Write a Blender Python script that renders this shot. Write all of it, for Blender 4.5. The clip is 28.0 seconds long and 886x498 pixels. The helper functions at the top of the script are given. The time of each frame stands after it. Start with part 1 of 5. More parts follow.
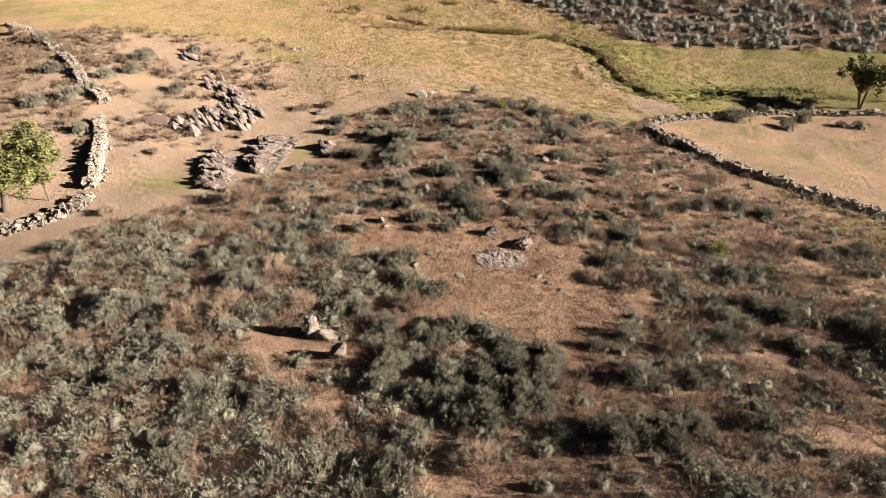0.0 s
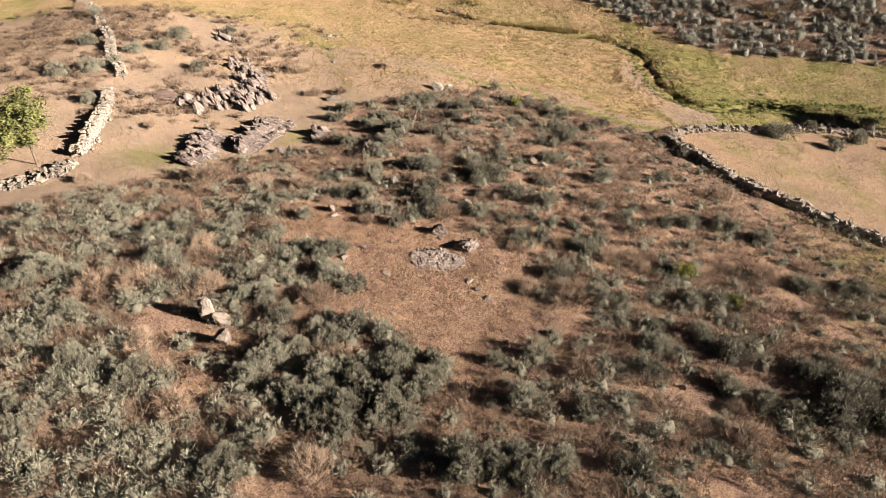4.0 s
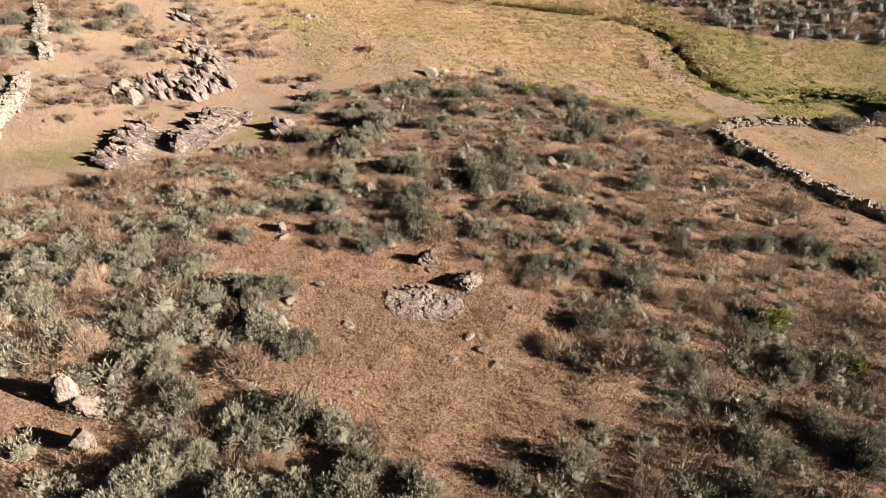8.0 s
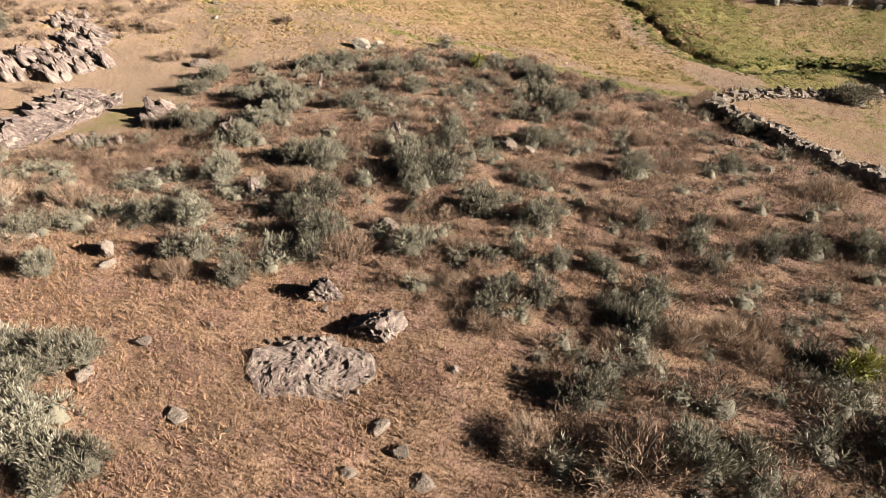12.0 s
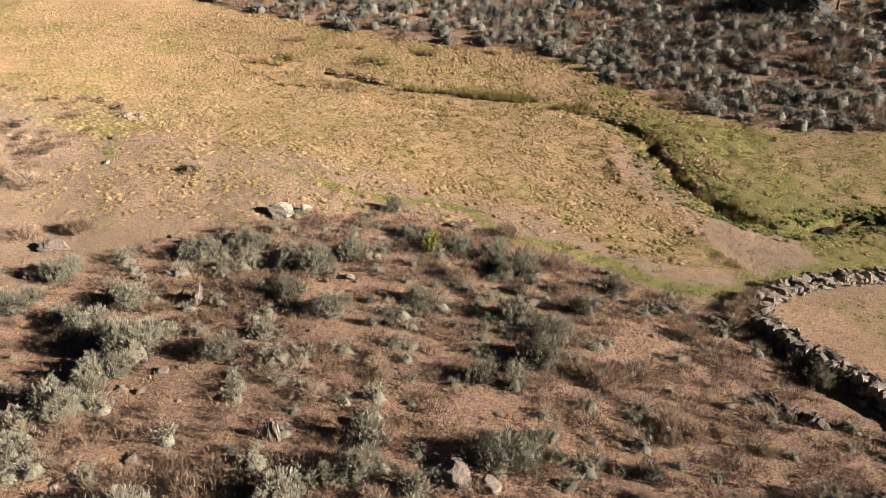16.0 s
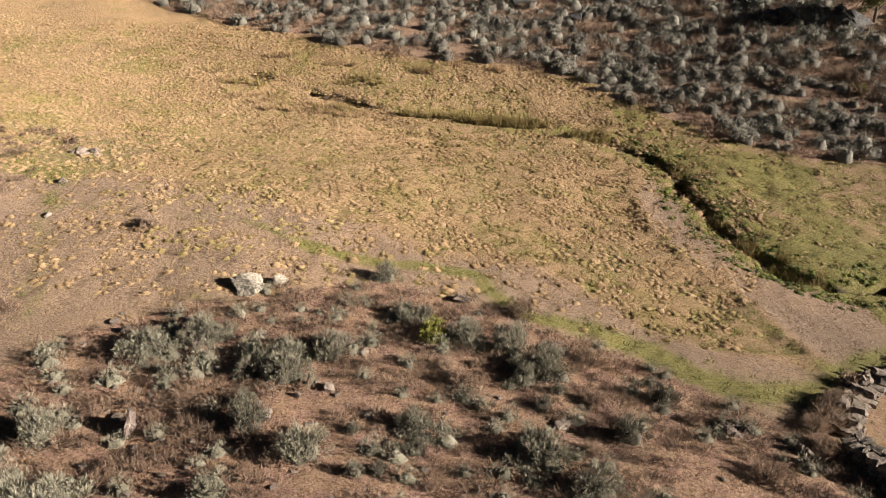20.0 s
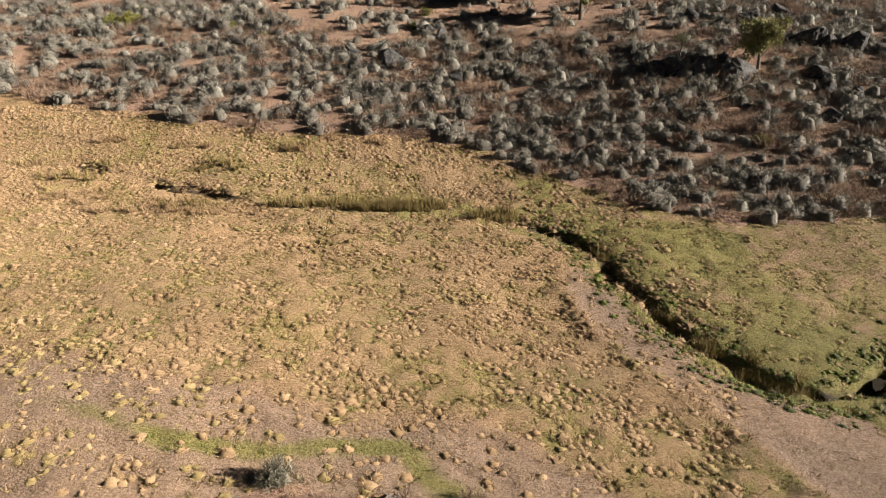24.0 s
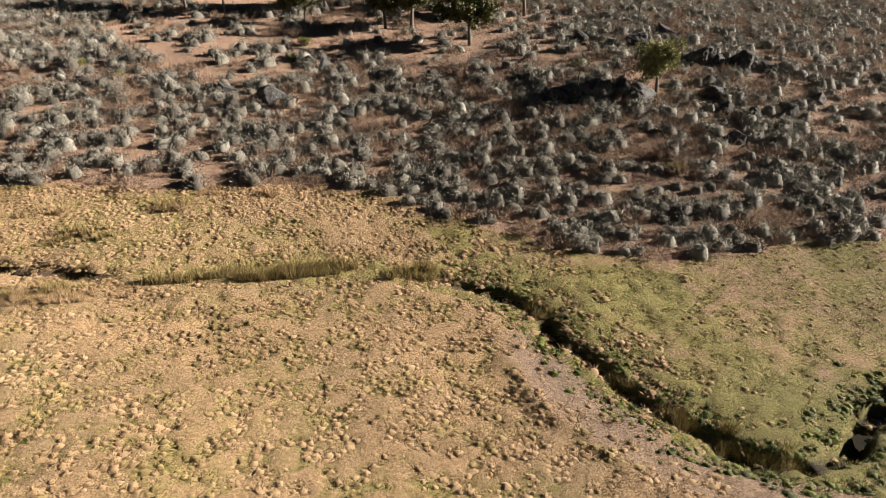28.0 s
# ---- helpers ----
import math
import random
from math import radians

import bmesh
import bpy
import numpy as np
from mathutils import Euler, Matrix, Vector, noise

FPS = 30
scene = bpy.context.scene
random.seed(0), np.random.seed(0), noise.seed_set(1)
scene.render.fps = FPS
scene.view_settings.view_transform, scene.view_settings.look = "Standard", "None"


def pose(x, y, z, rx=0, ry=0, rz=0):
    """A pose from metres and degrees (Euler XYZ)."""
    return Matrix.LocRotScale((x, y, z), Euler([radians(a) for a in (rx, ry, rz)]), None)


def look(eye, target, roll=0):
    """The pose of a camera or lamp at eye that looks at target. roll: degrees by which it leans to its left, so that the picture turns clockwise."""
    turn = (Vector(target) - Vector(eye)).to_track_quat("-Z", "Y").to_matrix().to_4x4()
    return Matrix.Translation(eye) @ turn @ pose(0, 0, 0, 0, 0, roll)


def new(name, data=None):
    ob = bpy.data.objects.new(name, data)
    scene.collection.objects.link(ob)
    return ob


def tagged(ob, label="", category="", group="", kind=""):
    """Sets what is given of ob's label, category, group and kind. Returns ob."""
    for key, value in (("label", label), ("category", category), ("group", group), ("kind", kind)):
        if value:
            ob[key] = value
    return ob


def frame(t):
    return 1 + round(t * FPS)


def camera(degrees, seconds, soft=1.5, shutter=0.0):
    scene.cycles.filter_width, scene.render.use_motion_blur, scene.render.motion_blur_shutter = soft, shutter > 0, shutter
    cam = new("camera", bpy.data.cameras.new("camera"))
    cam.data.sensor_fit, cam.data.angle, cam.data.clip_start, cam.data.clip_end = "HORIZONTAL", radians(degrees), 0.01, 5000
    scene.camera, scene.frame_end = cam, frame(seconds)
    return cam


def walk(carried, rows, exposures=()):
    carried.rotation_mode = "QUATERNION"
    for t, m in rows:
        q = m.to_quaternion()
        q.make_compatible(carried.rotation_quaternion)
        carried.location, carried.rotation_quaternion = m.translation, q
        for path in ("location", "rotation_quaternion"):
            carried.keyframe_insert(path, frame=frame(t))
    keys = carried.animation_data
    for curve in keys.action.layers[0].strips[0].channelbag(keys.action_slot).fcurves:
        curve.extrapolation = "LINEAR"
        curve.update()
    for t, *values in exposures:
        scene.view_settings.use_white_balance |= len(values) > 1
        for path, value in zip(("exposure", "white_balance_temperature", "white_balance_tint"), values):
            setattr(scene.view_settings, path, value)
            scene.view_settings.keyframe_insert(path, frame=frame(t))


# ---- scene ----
cam = camera(64.3, 28.0, soft=0.45)
METRES, EYE, TILT, LEAN, TURN = 100.0, 42.0, -34.0, 0.0, 0.0
ROWS = [
    (0.0, 0.0, 0.0, 0.0, -0.0, 0.0, -0.0),
    (0.5, 0.0362, 0.0042, 0.0034, 3.96, -0.09, -2.69),
    (1.0, 0.0668, 0.0089, 0.0068, 5.57, -0.16, -3.71),
    (1.5, 0.0914, 0.0133, 0.0093, 5.95, -0.16, -3.95),
    (2.0, 0.11, 0.0181, 0.0101, 6.34, -0.17, -4.25),
    (2.5, 0.1208, 0.0233, 0.0104, 6.74, -0.21, -4.56),
    (3.0, 0.126, 0.0276, 0.0086, 7.12, -0.26, -4.88),
    (3.5, 0.1267, 0.032, 0.006, 7.54, -0.32, -5.15),
    (5.5, 0.12, 0.0844, 0.0055, 7.59, -0.41, -5.11),
    (6.0, 0.1177, 0.1073, 0.0113, 7.61, -0.41, -5.06),
    (6.5, 0.1154, 0.1326, 0.0166, 7.62, -0.41, -5.05),
    (7.0, 0.1132, 0.1582, 0.0203, 7.65, -0.41, -5.05),
    (7.5, 0.1111, 0.1824, 0.0234, 7.65, -0.4, -5.02),
    (8.0, 0.1092, 0.2052, 0.025, 7.66, -0.39, -5.02),
    (8.5, 0.108, 0.2263, 0.0254, 7.71, -0.41, -5.01),
    (9.0, 0.1073, 0.2459, 0.0243, 7.69, -0.37, -4.99),
    (9.5, 0.107, 0.2631, 0.0222, 7.69, -0.34, -4.97),
    (10.0, 0.1069, 0.2811, 0.0196, 7.66, -0.34, -4.97),
    (10.5, 0.1071, 0.2989, 0.0175, 7.53, -0.33, -4.9),
    (11.0, 0.1081, 0.3159, 0.0186, 6.73, -0.26, -4.35),
    (11.5, 0.1101, 0.3349, 0.0238, 5.39, -0.2, -3.45),
    (12.0, 0.1127, 0.3555, 0.0354, 4.8, -0.19, -3.1),
    (12.5, 0.1153, 0.3796, 0.0507, 4.35, -0.16, -2.84),
    (13.0, 0.1179, 0.4069, 0.0696, 4.13, 1.41, -2.77),
    (13.5, 0.1205, 0.4364, 0.0906, 4.01, 3.52, -2.76),
    (15.5, 0.1249, 0.5248, 0.1552, 4.06, 5.17, -2.8),
    (16.0, 0.1243, 0.5281, 0.1572, 4.18, 5.16, -2.87),
    (16.5, 0.1239, 0.5292, 0.1574, 4.26, 5.13, -2.93),
    (17.0, 0.1231, 0.5316, 0.1582, 4.32, 5.12, -2.98),
    (17.5, 0.1221, 0.537, 0.1613, 4.36, 5.12, -2.98),
    (18.0, 0.1209, 0.5463, 0.1677, 4.38, 5.1, -2.98),
    (18.5, 0.1192, 0.5592, 0.177, 4.41, 5.09, -2.99),
    (19.0, 0.1171, 0.5756, 0.1883, 4.36, 5.1, -2.93),
    (19.5, 0.1145, 0.5933, 0.2007, 4.23, 5.12, -2.84),
    (20.0, 0.1123, 0.6116, 0.2127, 3.92, 5.11, -2.57),
    (20.5, 0.1099, 0.6296, 0.2236, 3.18, 5.12, -2.01),
    (21.0, 0.1078, 0.646, 0.2337, 1.85, 5.14, -1.05),
    (21.5, 0.1053, 0.6617, 0.2426, -0.66, 5.18, 0.73),
    (23.5, 0.0935, 0.7119, 0.2737, -4.69, 7.66, 3.63),
    (24.0, 0.0911, 0.7222, 0.2803, -5.42, 8.61, 4.16),
    (24.5, 0.0892, 0.732, 0.2862, -7.03, 9.17, 5.29),
    (25.0, 0.087, 0.7414, 0.2925, -8.78, 9.29, 6.48),
    (25.5, 0.0852, 0.7502, 0.2992, -10.46, 9.11, 7.65),
    (26.0, 0.0834, 0.7587, 0.306, -11.96, 8.9, 8.65),
    (26.5, 0.0817, 0.767, 0.3127, -13.16, 8.7, 9.44),
    (27.0, 0.0802, 0.7754, 0.3193, -13.68, 8.6, 9.77),
    (27.5, 0.0789, 0.7839, 0.3259, -13.96, 8.64, 9.94),
    (28.0, 0.0778, 0.7924, 0.3323, -14.29, 8.81, 10.18),
]
walk(cam, [(t, pose(0, 0, EYE, TILT, LEAN, TURN) @ pose(METRES * x, METRES * y, METRES * z, 90 + pitch, roll, yaw)) for t, x, y, z, yaw, pitch, roll in ROWS],
     exposures=[(0.0, 2.44), (3.0, 2.38), (6.0, 2.33), (10.0, 2.31), (12.0, 2.31), (13.0, 2.42), (16.0, 2.15), (20.0, 2.04), (24.0, 2.12), (26.0, 2.24), (28.0, 2.32)])

# ---- world, sun ----
SUN_TO = Vector((1.0, -0.18, 0.37)).normalized()
elev = math.asin(SUN_TO.z)
world = bpy.data.worlds.new("sky_world")
scene.world = world
world.use_nodes = True
wn = world.node_tree
for n in list(wn.nodes):
    wn.nodes.remove(n)
sky = wn.nodes.new("ShaderNodeTexSky")
sky.sky_type = "NISHITA"
sky.sun_disc = False
sky.ozone_density = 2.5
sky.sun_elevation = elev
sky.sun_rotation = math.atan2(SUN_TO.x, SUN_TO.y)
bg = wn.nodes.new("ShaderNodeBackground")
bg.inputs["Strength"].default_value = 0.0042
wo = wn.nodes.new("ShaderNodeOutputWorld")
wn.links.new(sky.outputs[0], bg.inputs[0])
wn.links.new(bg.outputs[0], wo.inputs[0])
sun_data = bpy.data.lights.new("sun", "SUN")
sun_data.energy = 5.0
sun_data.angle = radians(0.53)
sun_data.color = (1.0, 0.88, 0.75)
sun_ob = new("sun", sun_data)
sun_ob.matrix_world = look((60, -20, 80), Vector((60, -20, 80)) - SUN_TO)

# ---- small numeric helpers ----
RNG = np.random.default_rng(7)


def lattice(ix, iy, seed):
    h = (ix.astype(np.int64) * 374761393 + iy.astype(np.int64) * 668265263 + seed * 982451653) & 0x7FFFFFFF
    h = ((h ^ (h >> 13)) * 1274126177) & 0x7FFFFFFF
    h = h ^ (h >> 16)
    return (h & 0xFFFF) / 65535.0


def vnoise(x, y, seed=0):
    x, y = np.asarray(x, float), np.asarray(y, float)
    ix, iy = np.floor(x), np.floor(y)
    fx, fy = x - ix, y - iy
    fx, fy = fx * fx * (3 - 2 * fx), fy * fy * (3 - 2 * fy)
    ix, iy = ix.astype(np.int64), iy.astype(np.int64)
    a, b = lattice(ix, iy, seed), lattice(ix + 1, iy, seed)
    c, d = lattice(ix, iy + 1, seed), lattice(ix + 1, iy + 1, seed)
    return (a + (b - a) * fx) * (1 - fy) + (c + (d - c) * fx) * fy


def fbm(x, y, seed=0, octaves=4):
    x, y = np.asarray(x, float), np.asarray(y, float)
    total, amp, norm = 0.0, 1.0, 0.0
    for k in range(octaves):
        total = total + amp * vnoise(x * 2 ** k + 17.3 * k, y * 2 ** k - 9.1 * k, seed + k)
        norm += amp
        amp *= 0.5
    return total / norm


def line_distance(x, y, pts):
    """Distance to a polyline, and the share of the way along it."""
    x, y = np.asarray(x, float), np.asarray(y, float)
    best = np.full(x.shape, 1e9)
    along = np.zeros(x.shape)
    n = len(pts) - 1
    for k in range(n):
        (ax, ay), (bx, by) = pts[k], pts[k + 1]
        dx, dy = bx - ax, by - ay
        u = np.clip(((x - ax) * dx + (y - ay) * dy) / (dx * dx + dy * dy), 0, 1)
        d = np.hypot(x - ax - u * dx, y - ay - u * dy)
        along = np.where(d < best, (k + u) / n, along)
        best = np.minimum(best, d)
    return best, along


def inside(x, y, poly):
    x, y = np.asarray(x, float), np.asarray(y, float)
    r = np.zeros(x.shape, bool)
    j = len(poly) - 1
    for i in range(len(poly)):
        (xi, yi), (xj, yj) = poly[i], poly[j]
        if yi != yj:
            r ^= ((yi > y) != (yj > y)) & (x < (xj - xi) * (y - yi) / (yj - yi) + xi)
        j = i
    return r


def step(a, b, v):
    u = np.clip((v - a) / (b - a), 0, 1)
    return u * u * (3 - 2 * u)


# ---- the lie of the land ----
HILLS = [(80.0, 160.0, 20.0, 4.52),
         (-60.0, 110.0, 20.0, 6.29),
         (70.0, 70.0, 20.0, -5.34),
         (-8.0, 112.0, 14.0, 3.38),
         (48.0, 160.0, 14.0, 2.16),
         (-56.0, 48.0, 14.0, -2.45),
         (-80.0, 210.0, 30.0, -4.01),
         (16.0, 16.0, 14.0, 4.11),
         (8.0, 80.0, 14.0, 1.61),
         (-16.0, 40.0, 14.0, 1.89),
         (-48.0, 80.0, 14.0, 2.74),
         (-40.0, 128.0, 14.0, 1.98),
         (0.0, 56.0, 14.0, 0.98),
         (-80.0, 144.0, 14.0, 2.91),
         (-32.0, 176.0, 14.0, -1.91),
         (56.0, 104.0, 14.0, -1.2)]

CREEK = [(-24, 151), (-17, 147.5), (-11, 144.2), (-3.2, 140.6), (2, 139.6), (8, 138.7), (17, 136.6), (21, 134.4), (24, 132.2),
         (27.2, 129.4), (28.4, 125.8), (28.3, 122.6), (29, 120), (29.4, 116.6), (30.2, 114), (31.3, 110.8), (33, 108), (35.3, 106.6),
         (38.8, 107.4), (40.8, 108.6), (42.8, 109.9), (46, 110.6), (53, 111), (61, 110.5), (72, 108), (90, 107), (130, 103)]
KNOLL = [(-11, 92), (-3, 96.6), (4.6, 99.3), (11.4, 98), (17.2, 94.4), (22.8, 90.6), (27, 87.5), (32, 78), (40, 69.5), (48, 64.5), (70, 52),
         (110, 30), (110, -60), (-110, -60), (-110, 30), (-60, 40), (-39, 50), (-34.5, 54), (-30.4, 57.2), (-25.3, 61.7), (-19.3, 67),
         (-14.4, 71.5), (-12.8, 80), (-13.5, 87)]
BRUSH = [(-140, 215), (-60, 182), (-30, 168), (-14, 160), (-6, 156.8), (-0.9, 154.6), (7, 154.4), (17.6, 150.8), (21.7, 148.8), (24.9, 144.2),
         (29.8, 140.6), (32.7, 136), (38.6, 132.4), (41.3, 130.6), (47.3, 130.2), (53.6, 129.4), (62.7, 128), (80, 126), (110, 122), (200, 110),
         (200, 420), (-140, 420)]
FIELD = [(27, 88), (29.5, 92), (33, 95), (38, 97.6), (44, 100.2), (56, 103.4), (70, 102.6), (110, 100), (120, 34), (70, 53), (48, 65.5), (40, 70.5), (32, 79)]
GREEN_A = [(-24, 108.5), (-10.2, 105.8), (-6.7, 106.1), (-3.7, 104.3), (-0.6, 102.7), (4.3, 101.8), (8, 102.4), (10.3, 102.2), (11.4, 99.5), (13.5, 97.3), (17, 96.6),
           (19.9, 95.2), (21.5, 92.8), (24.6, 91.2), (28.6, 93), (33.2, 96.8), (38, 99.5), (44, 103)]
GREEN_B = [(-14.4, 93.5), (-20.5, 104.3), (-23.4, 111.8), (-29.5, 115.5), (-38, 117)]
RIDGE = [(23.4, 121), (23.5, 115.2), (24.9, 111), (26.5, 106.9), (27.9, 103.3), (28.8, 98.8), (29.7, 96)]


def base_height(x, y):
    x, y = np.asarray(x, float), np.asarray(y, float)
    z = 6.49 + -5.37 * np.tanh((y - 85) / 35) + 15.46 / (1 + np.exp(-(y - 165) / 15)) + 4.36 * np.tanh((y - 240) / 80)
    for cx, cy, s, a in HILLS:
        z = z + a * np.exp(-((x - cx) ** 2 + (y - cy) ** 2) / (2 * s * s))
    return z


def height(x, y):
    x, y = np.asarray(x, float), np.asarray(y, float)
    z = base_height(x, y)
    near = 1.0 - step(300, 500, np.hypot(x, y - 90))
    rough = (fbm(x / 5.0, y / 5.0, 3) - 0.5) * 0.45 + (fbm(x / 1.3, y / 1.3, 11, 3) - 0.5) * 0.16
    d, along = line_distance(x, y, CREEK)
    d = d * np.interp(x, [-22, -18, -12, -9, -3, 0], [0.7, 0.75, 0.6, 0.6, 0.75, 1.0])
    wobble = (vnoise(x / 1.7, y / 1.7, 5) - 0.5) * 0.9
    depth = np.interp(x, [-40, -20.5, -20, -17.6, -16.8, -12, -11.2, -9.4, -8.6, -5, -2.6, -1.8, 20, 24, 28, 36, 60], [0.0, 0.1, 0.7, 0.6, 0.12, 0.3, 1.7, 1.6, 1.0, 1.1, 0.9, 0.12, 0.12, 0.5, 0.9, 1.2, 0.8]) * (0.25 + 1.0 * vnoise(along * 110, along * 0, 6))
    z = z + near * rough - depth * (1 - step(np.where(x > 22, 0.55, 0.3), np.where(x > 22, 1.0, 0.8), d + wobble)) - 0.2 * (1 - step(0.5, 4.0, d)) * step(-30, -5, x)
    # bank along the lower edge of the tussock meadow
    dr, ar = line_distance(x, y, RIDGE)
    z = z + 0.18 * np.exp(-(dr / 0.7) ** 2)
    return z


def ground_at(x, y):
    return float(height(np.array([x]), np.array([y]))[0])


# ---- materials ----
def nodes_of(name):
    m = bpy.data.materials.new(name)
    m.use_nodes = True
    nt = m.node_tree
    b = nt.nodes["Principled BSDF"]
    b.inputs["Specular IOR Level"].default_value = 0.2
    b.inputs["Diffuse Roughness"].default_value = 0.6
    return m, nt, b


def node(nt, kind, **values):
    n = nt.nodes.new(kind)
    for k, v in values.items():
        n.inputs[k.replace("_", " ")].default_value = v
    return n


def noise_node(nt, scale, detail=4.0, rough=0.6, dim=None):
    n = node(nt, "ShaderNodeTexNoise", Scale=scale, Detail=detail, Roughness=rough)
    g = nt.nodes.new("ShaderNodeNewGeometry") if dim == "world" else nt.nodes.new("ShaderNodeTexCoord")
    nt.links.new(g.outputs["Position"] if dim == "world" else g.outputs["Object"], n.inputs["Vector"])
    return n


def ramp(nt, src, stops):
    r = nt.nodes.new("ShaderNodeValToRGB")
    e = r.color_ramp.elements
    while len(e) < len(stops):
        e.new(0.5)
    for el, (p, c) in zip(e, stops):
        el.position, el.color = p, (*c, 1)
    nt.links.new(src, r.inputs[0])
    return r


def mix(nt, fac, a, b, how="MIX"):
    m = nt.nodes.new("ShaderNodeMix")
    m.data_type, m.blend_type = "RGBA", how
    for sock, v in ((m.inputs[0], fac), (m.inputs[6], a), (m.inputs[7], b)):
        if isinstance(v, (int, float)):
            sock.default_value = v
        elif isinstance(v, tuple):
            sock.default_value = (*v, 1)
        else:
            nt.links.new(v, sock)
    return m.outputs[2]


def maths(nt, op, a, b=0.0):
    m = nt.nodes.new("ShaderNodeMath")
    m.operation = op
    for sock, v in ((m.inputs[0], a), (m.inputs[1], b)):
        if isinstance(v, (int, float)):
            sock.default_value = v
        else:
            nt.links.new(v, sock)
    return m.outputs[0]


def attr(nt, name):
    a = nt.nodes.new("ShaderNodeAttribute")
    a.attribute_name = name
    return a.outputs["Fac"]


def bump(nt, b, height_socket, strength, dist):
    n = node(nt, "ShaderNodeBump", Strength=strength, Distance=dist)
    nt.links.new(height_socket, n.inputs["Height"])
    nt.links.new(n.outputs[0], b.inputs["Normal"])


def ground_material():
    m, nt, b = nodes_of("dry_ground")
    fine = noise_node(nt, 8.0, 8, 0.8, "world")
    mid = noise_node(nt, 0.7, 6, 0.65, "world")
    big = noise_node(nt, 0.12, 4, 0.6, "world")
    grain = noise_node(nt, 34.0, 4, 0.75, "world")
    f = maths(nt, "ADD", maths(nt, "MULTIPLY", fine.outputs[0], 0.62), maths(nt, "MULTIPLY", grain.outputs[0], 0.38))
    soil = ramp(nt, f, [(0.40, (0.0275, 0.0175, 0.0139)), (0.5, (0.214, 0.126, 0.101)), (0.59, (0.399, 0.274, 0.229))])
    thatch = ramp(nt, f, [(0.40, (0.0462, 0.0308, 0.0186)), (0.5, (0.257, 0.162, 0.109)), (0.59, (0.417, 0.31, 0.223))])
    pink = ramp(nt, f, [(0.39, (0.0832, 0.0579, 0.0418)), (0.5, (0.231, 0.169, 0.128)), (0.60, (0.334, 0.261, 0.204))])
    straw = ramp(nt, f, [(0.39, (0.0817, 0.057, 0.0259)), (0.5, (0.26, 0.178, 0.102)), (0.60, (0.374, 0.273, 0.17))])
    green = ramp(nt, f, [(0.39, (0.034, 0.038, 0.009)), (0.5, (0.145, 0.145, 0.038)), (0.60, (0.25, 0.24, 0.08))])
    # creek mud, near black because the channel's shadow is put into its colour
    mud_shade = ramp(nt, f, [(0.36, (0.0112, 0.00806, 0.0062)), (0.62, (0.0465, 0.0341, 0.0248))])
    patch = ramp(nt, mid.outputs[0], [(0.4, (0, 0, 0)), (0.56, (1, 1, 1))])
    col = mix(nt, patch.outputs[0], soil.outputs[0], thatch.outputs[0])
    col = mix(nt, attr(nt, "pink"), col, pink.outputs[0])
    col = mix(nt, attr(nt, "straw"), col, straw.outputs[0])
    gn = maths(nt, "SUBTRACT", mid.outputs[0], 0.5)
    gfine = maths(nt, "MULTIPLY", maths(nt, "SUBTRACT", fine.outputs[0], 0.5), 1.5)
    gmask = maths(nt, "ADD", maths(nt, "ADD", attr(nt, "green"), maths(nt, "MULTIPLY", gn, 1.1)), gfine)
    gr = ramp(nt, gmask, [(0.34, (0, 0, 0)), (0.8, (0.85, 0.85, 0.85))])
    col = mix(nt, gr.outputs[0], col, green.outputs[0])
    col = mix(nt, attr(nt, "mud_shade"), col, mud_shade.outputs[0])
    tint = ramp(nt, big.outputs[0], [(0.3, (0.78, 0.78, 0.78)), (0.7, (1.12, 1.08, 1.02))])
    col = mix(nt, 1.0, col, tint.outputs[0], "MULTIPLY")
    nt.links.new(col, b.inputs["Base Color"])
    b.inputs["Roughness"].default_value = 0.95
    clod = noise_node(nt, 2.3, 3, 0.6, "world")
    h = maths(nt, "ADD", maths(nt, "MULTIPLY", f, 1.2), maths(nt, "ADD", maths(nt, "MULTIPLY", mid.outputs[0], 1.0), maths(nt, "MULTIPLY", clod.outputs[0], 1.0)))
    bump(nt, b, h, 1.0, 0.22)
    return m


def leaf_material(name, dark, mid_c, light, rough=0.75, thin=0.08):
    m, nt, b = nodes_of(name)
    g = nt.nodes.new("ShaderNodeNewGeometry")
    o = nt.nodes.new("ShaderNodeObjectInfo")
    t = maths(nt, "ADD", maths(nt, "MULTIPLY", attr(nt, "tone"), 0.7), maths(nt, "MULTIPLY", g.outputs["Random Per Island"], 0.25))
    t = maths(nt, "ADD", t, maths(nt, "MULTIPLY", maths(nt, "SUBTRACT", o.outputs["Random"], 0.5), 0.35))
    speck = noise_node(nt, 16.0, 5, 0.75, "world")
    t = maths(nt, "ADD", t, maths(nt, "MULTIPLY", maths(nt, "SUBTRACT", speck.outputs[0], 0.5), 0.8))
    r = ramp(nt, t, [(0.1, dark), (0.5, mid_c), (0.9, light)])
    nt.links.new(r.outputs[0], b.inputs["Base Color"])
    b.inputs["Roughness"].default_value = rough
    bump(nt, b, speck.outputs[0], 0.4, 0.04)
    if thin:
        # thin shoots and blades let some light through
        tr = nt.nodes.new("ShaderNodeBsdfTranslucent")
        nt.links.new(r.outputs[0], tr.inputs["Color"])
        both = nt.nodes.new("ShaderNodeMixShader")
        both.inputs[0].default_value = thin
        nt.links.new(b.outputs[0], both.inputs[1])
        nt.links.new(tr.outputs[0], both.inputs[2])
        nt.links.new(both.outputs[0], nt.nodes["Material Output"].inputs["Surface"])
    return m


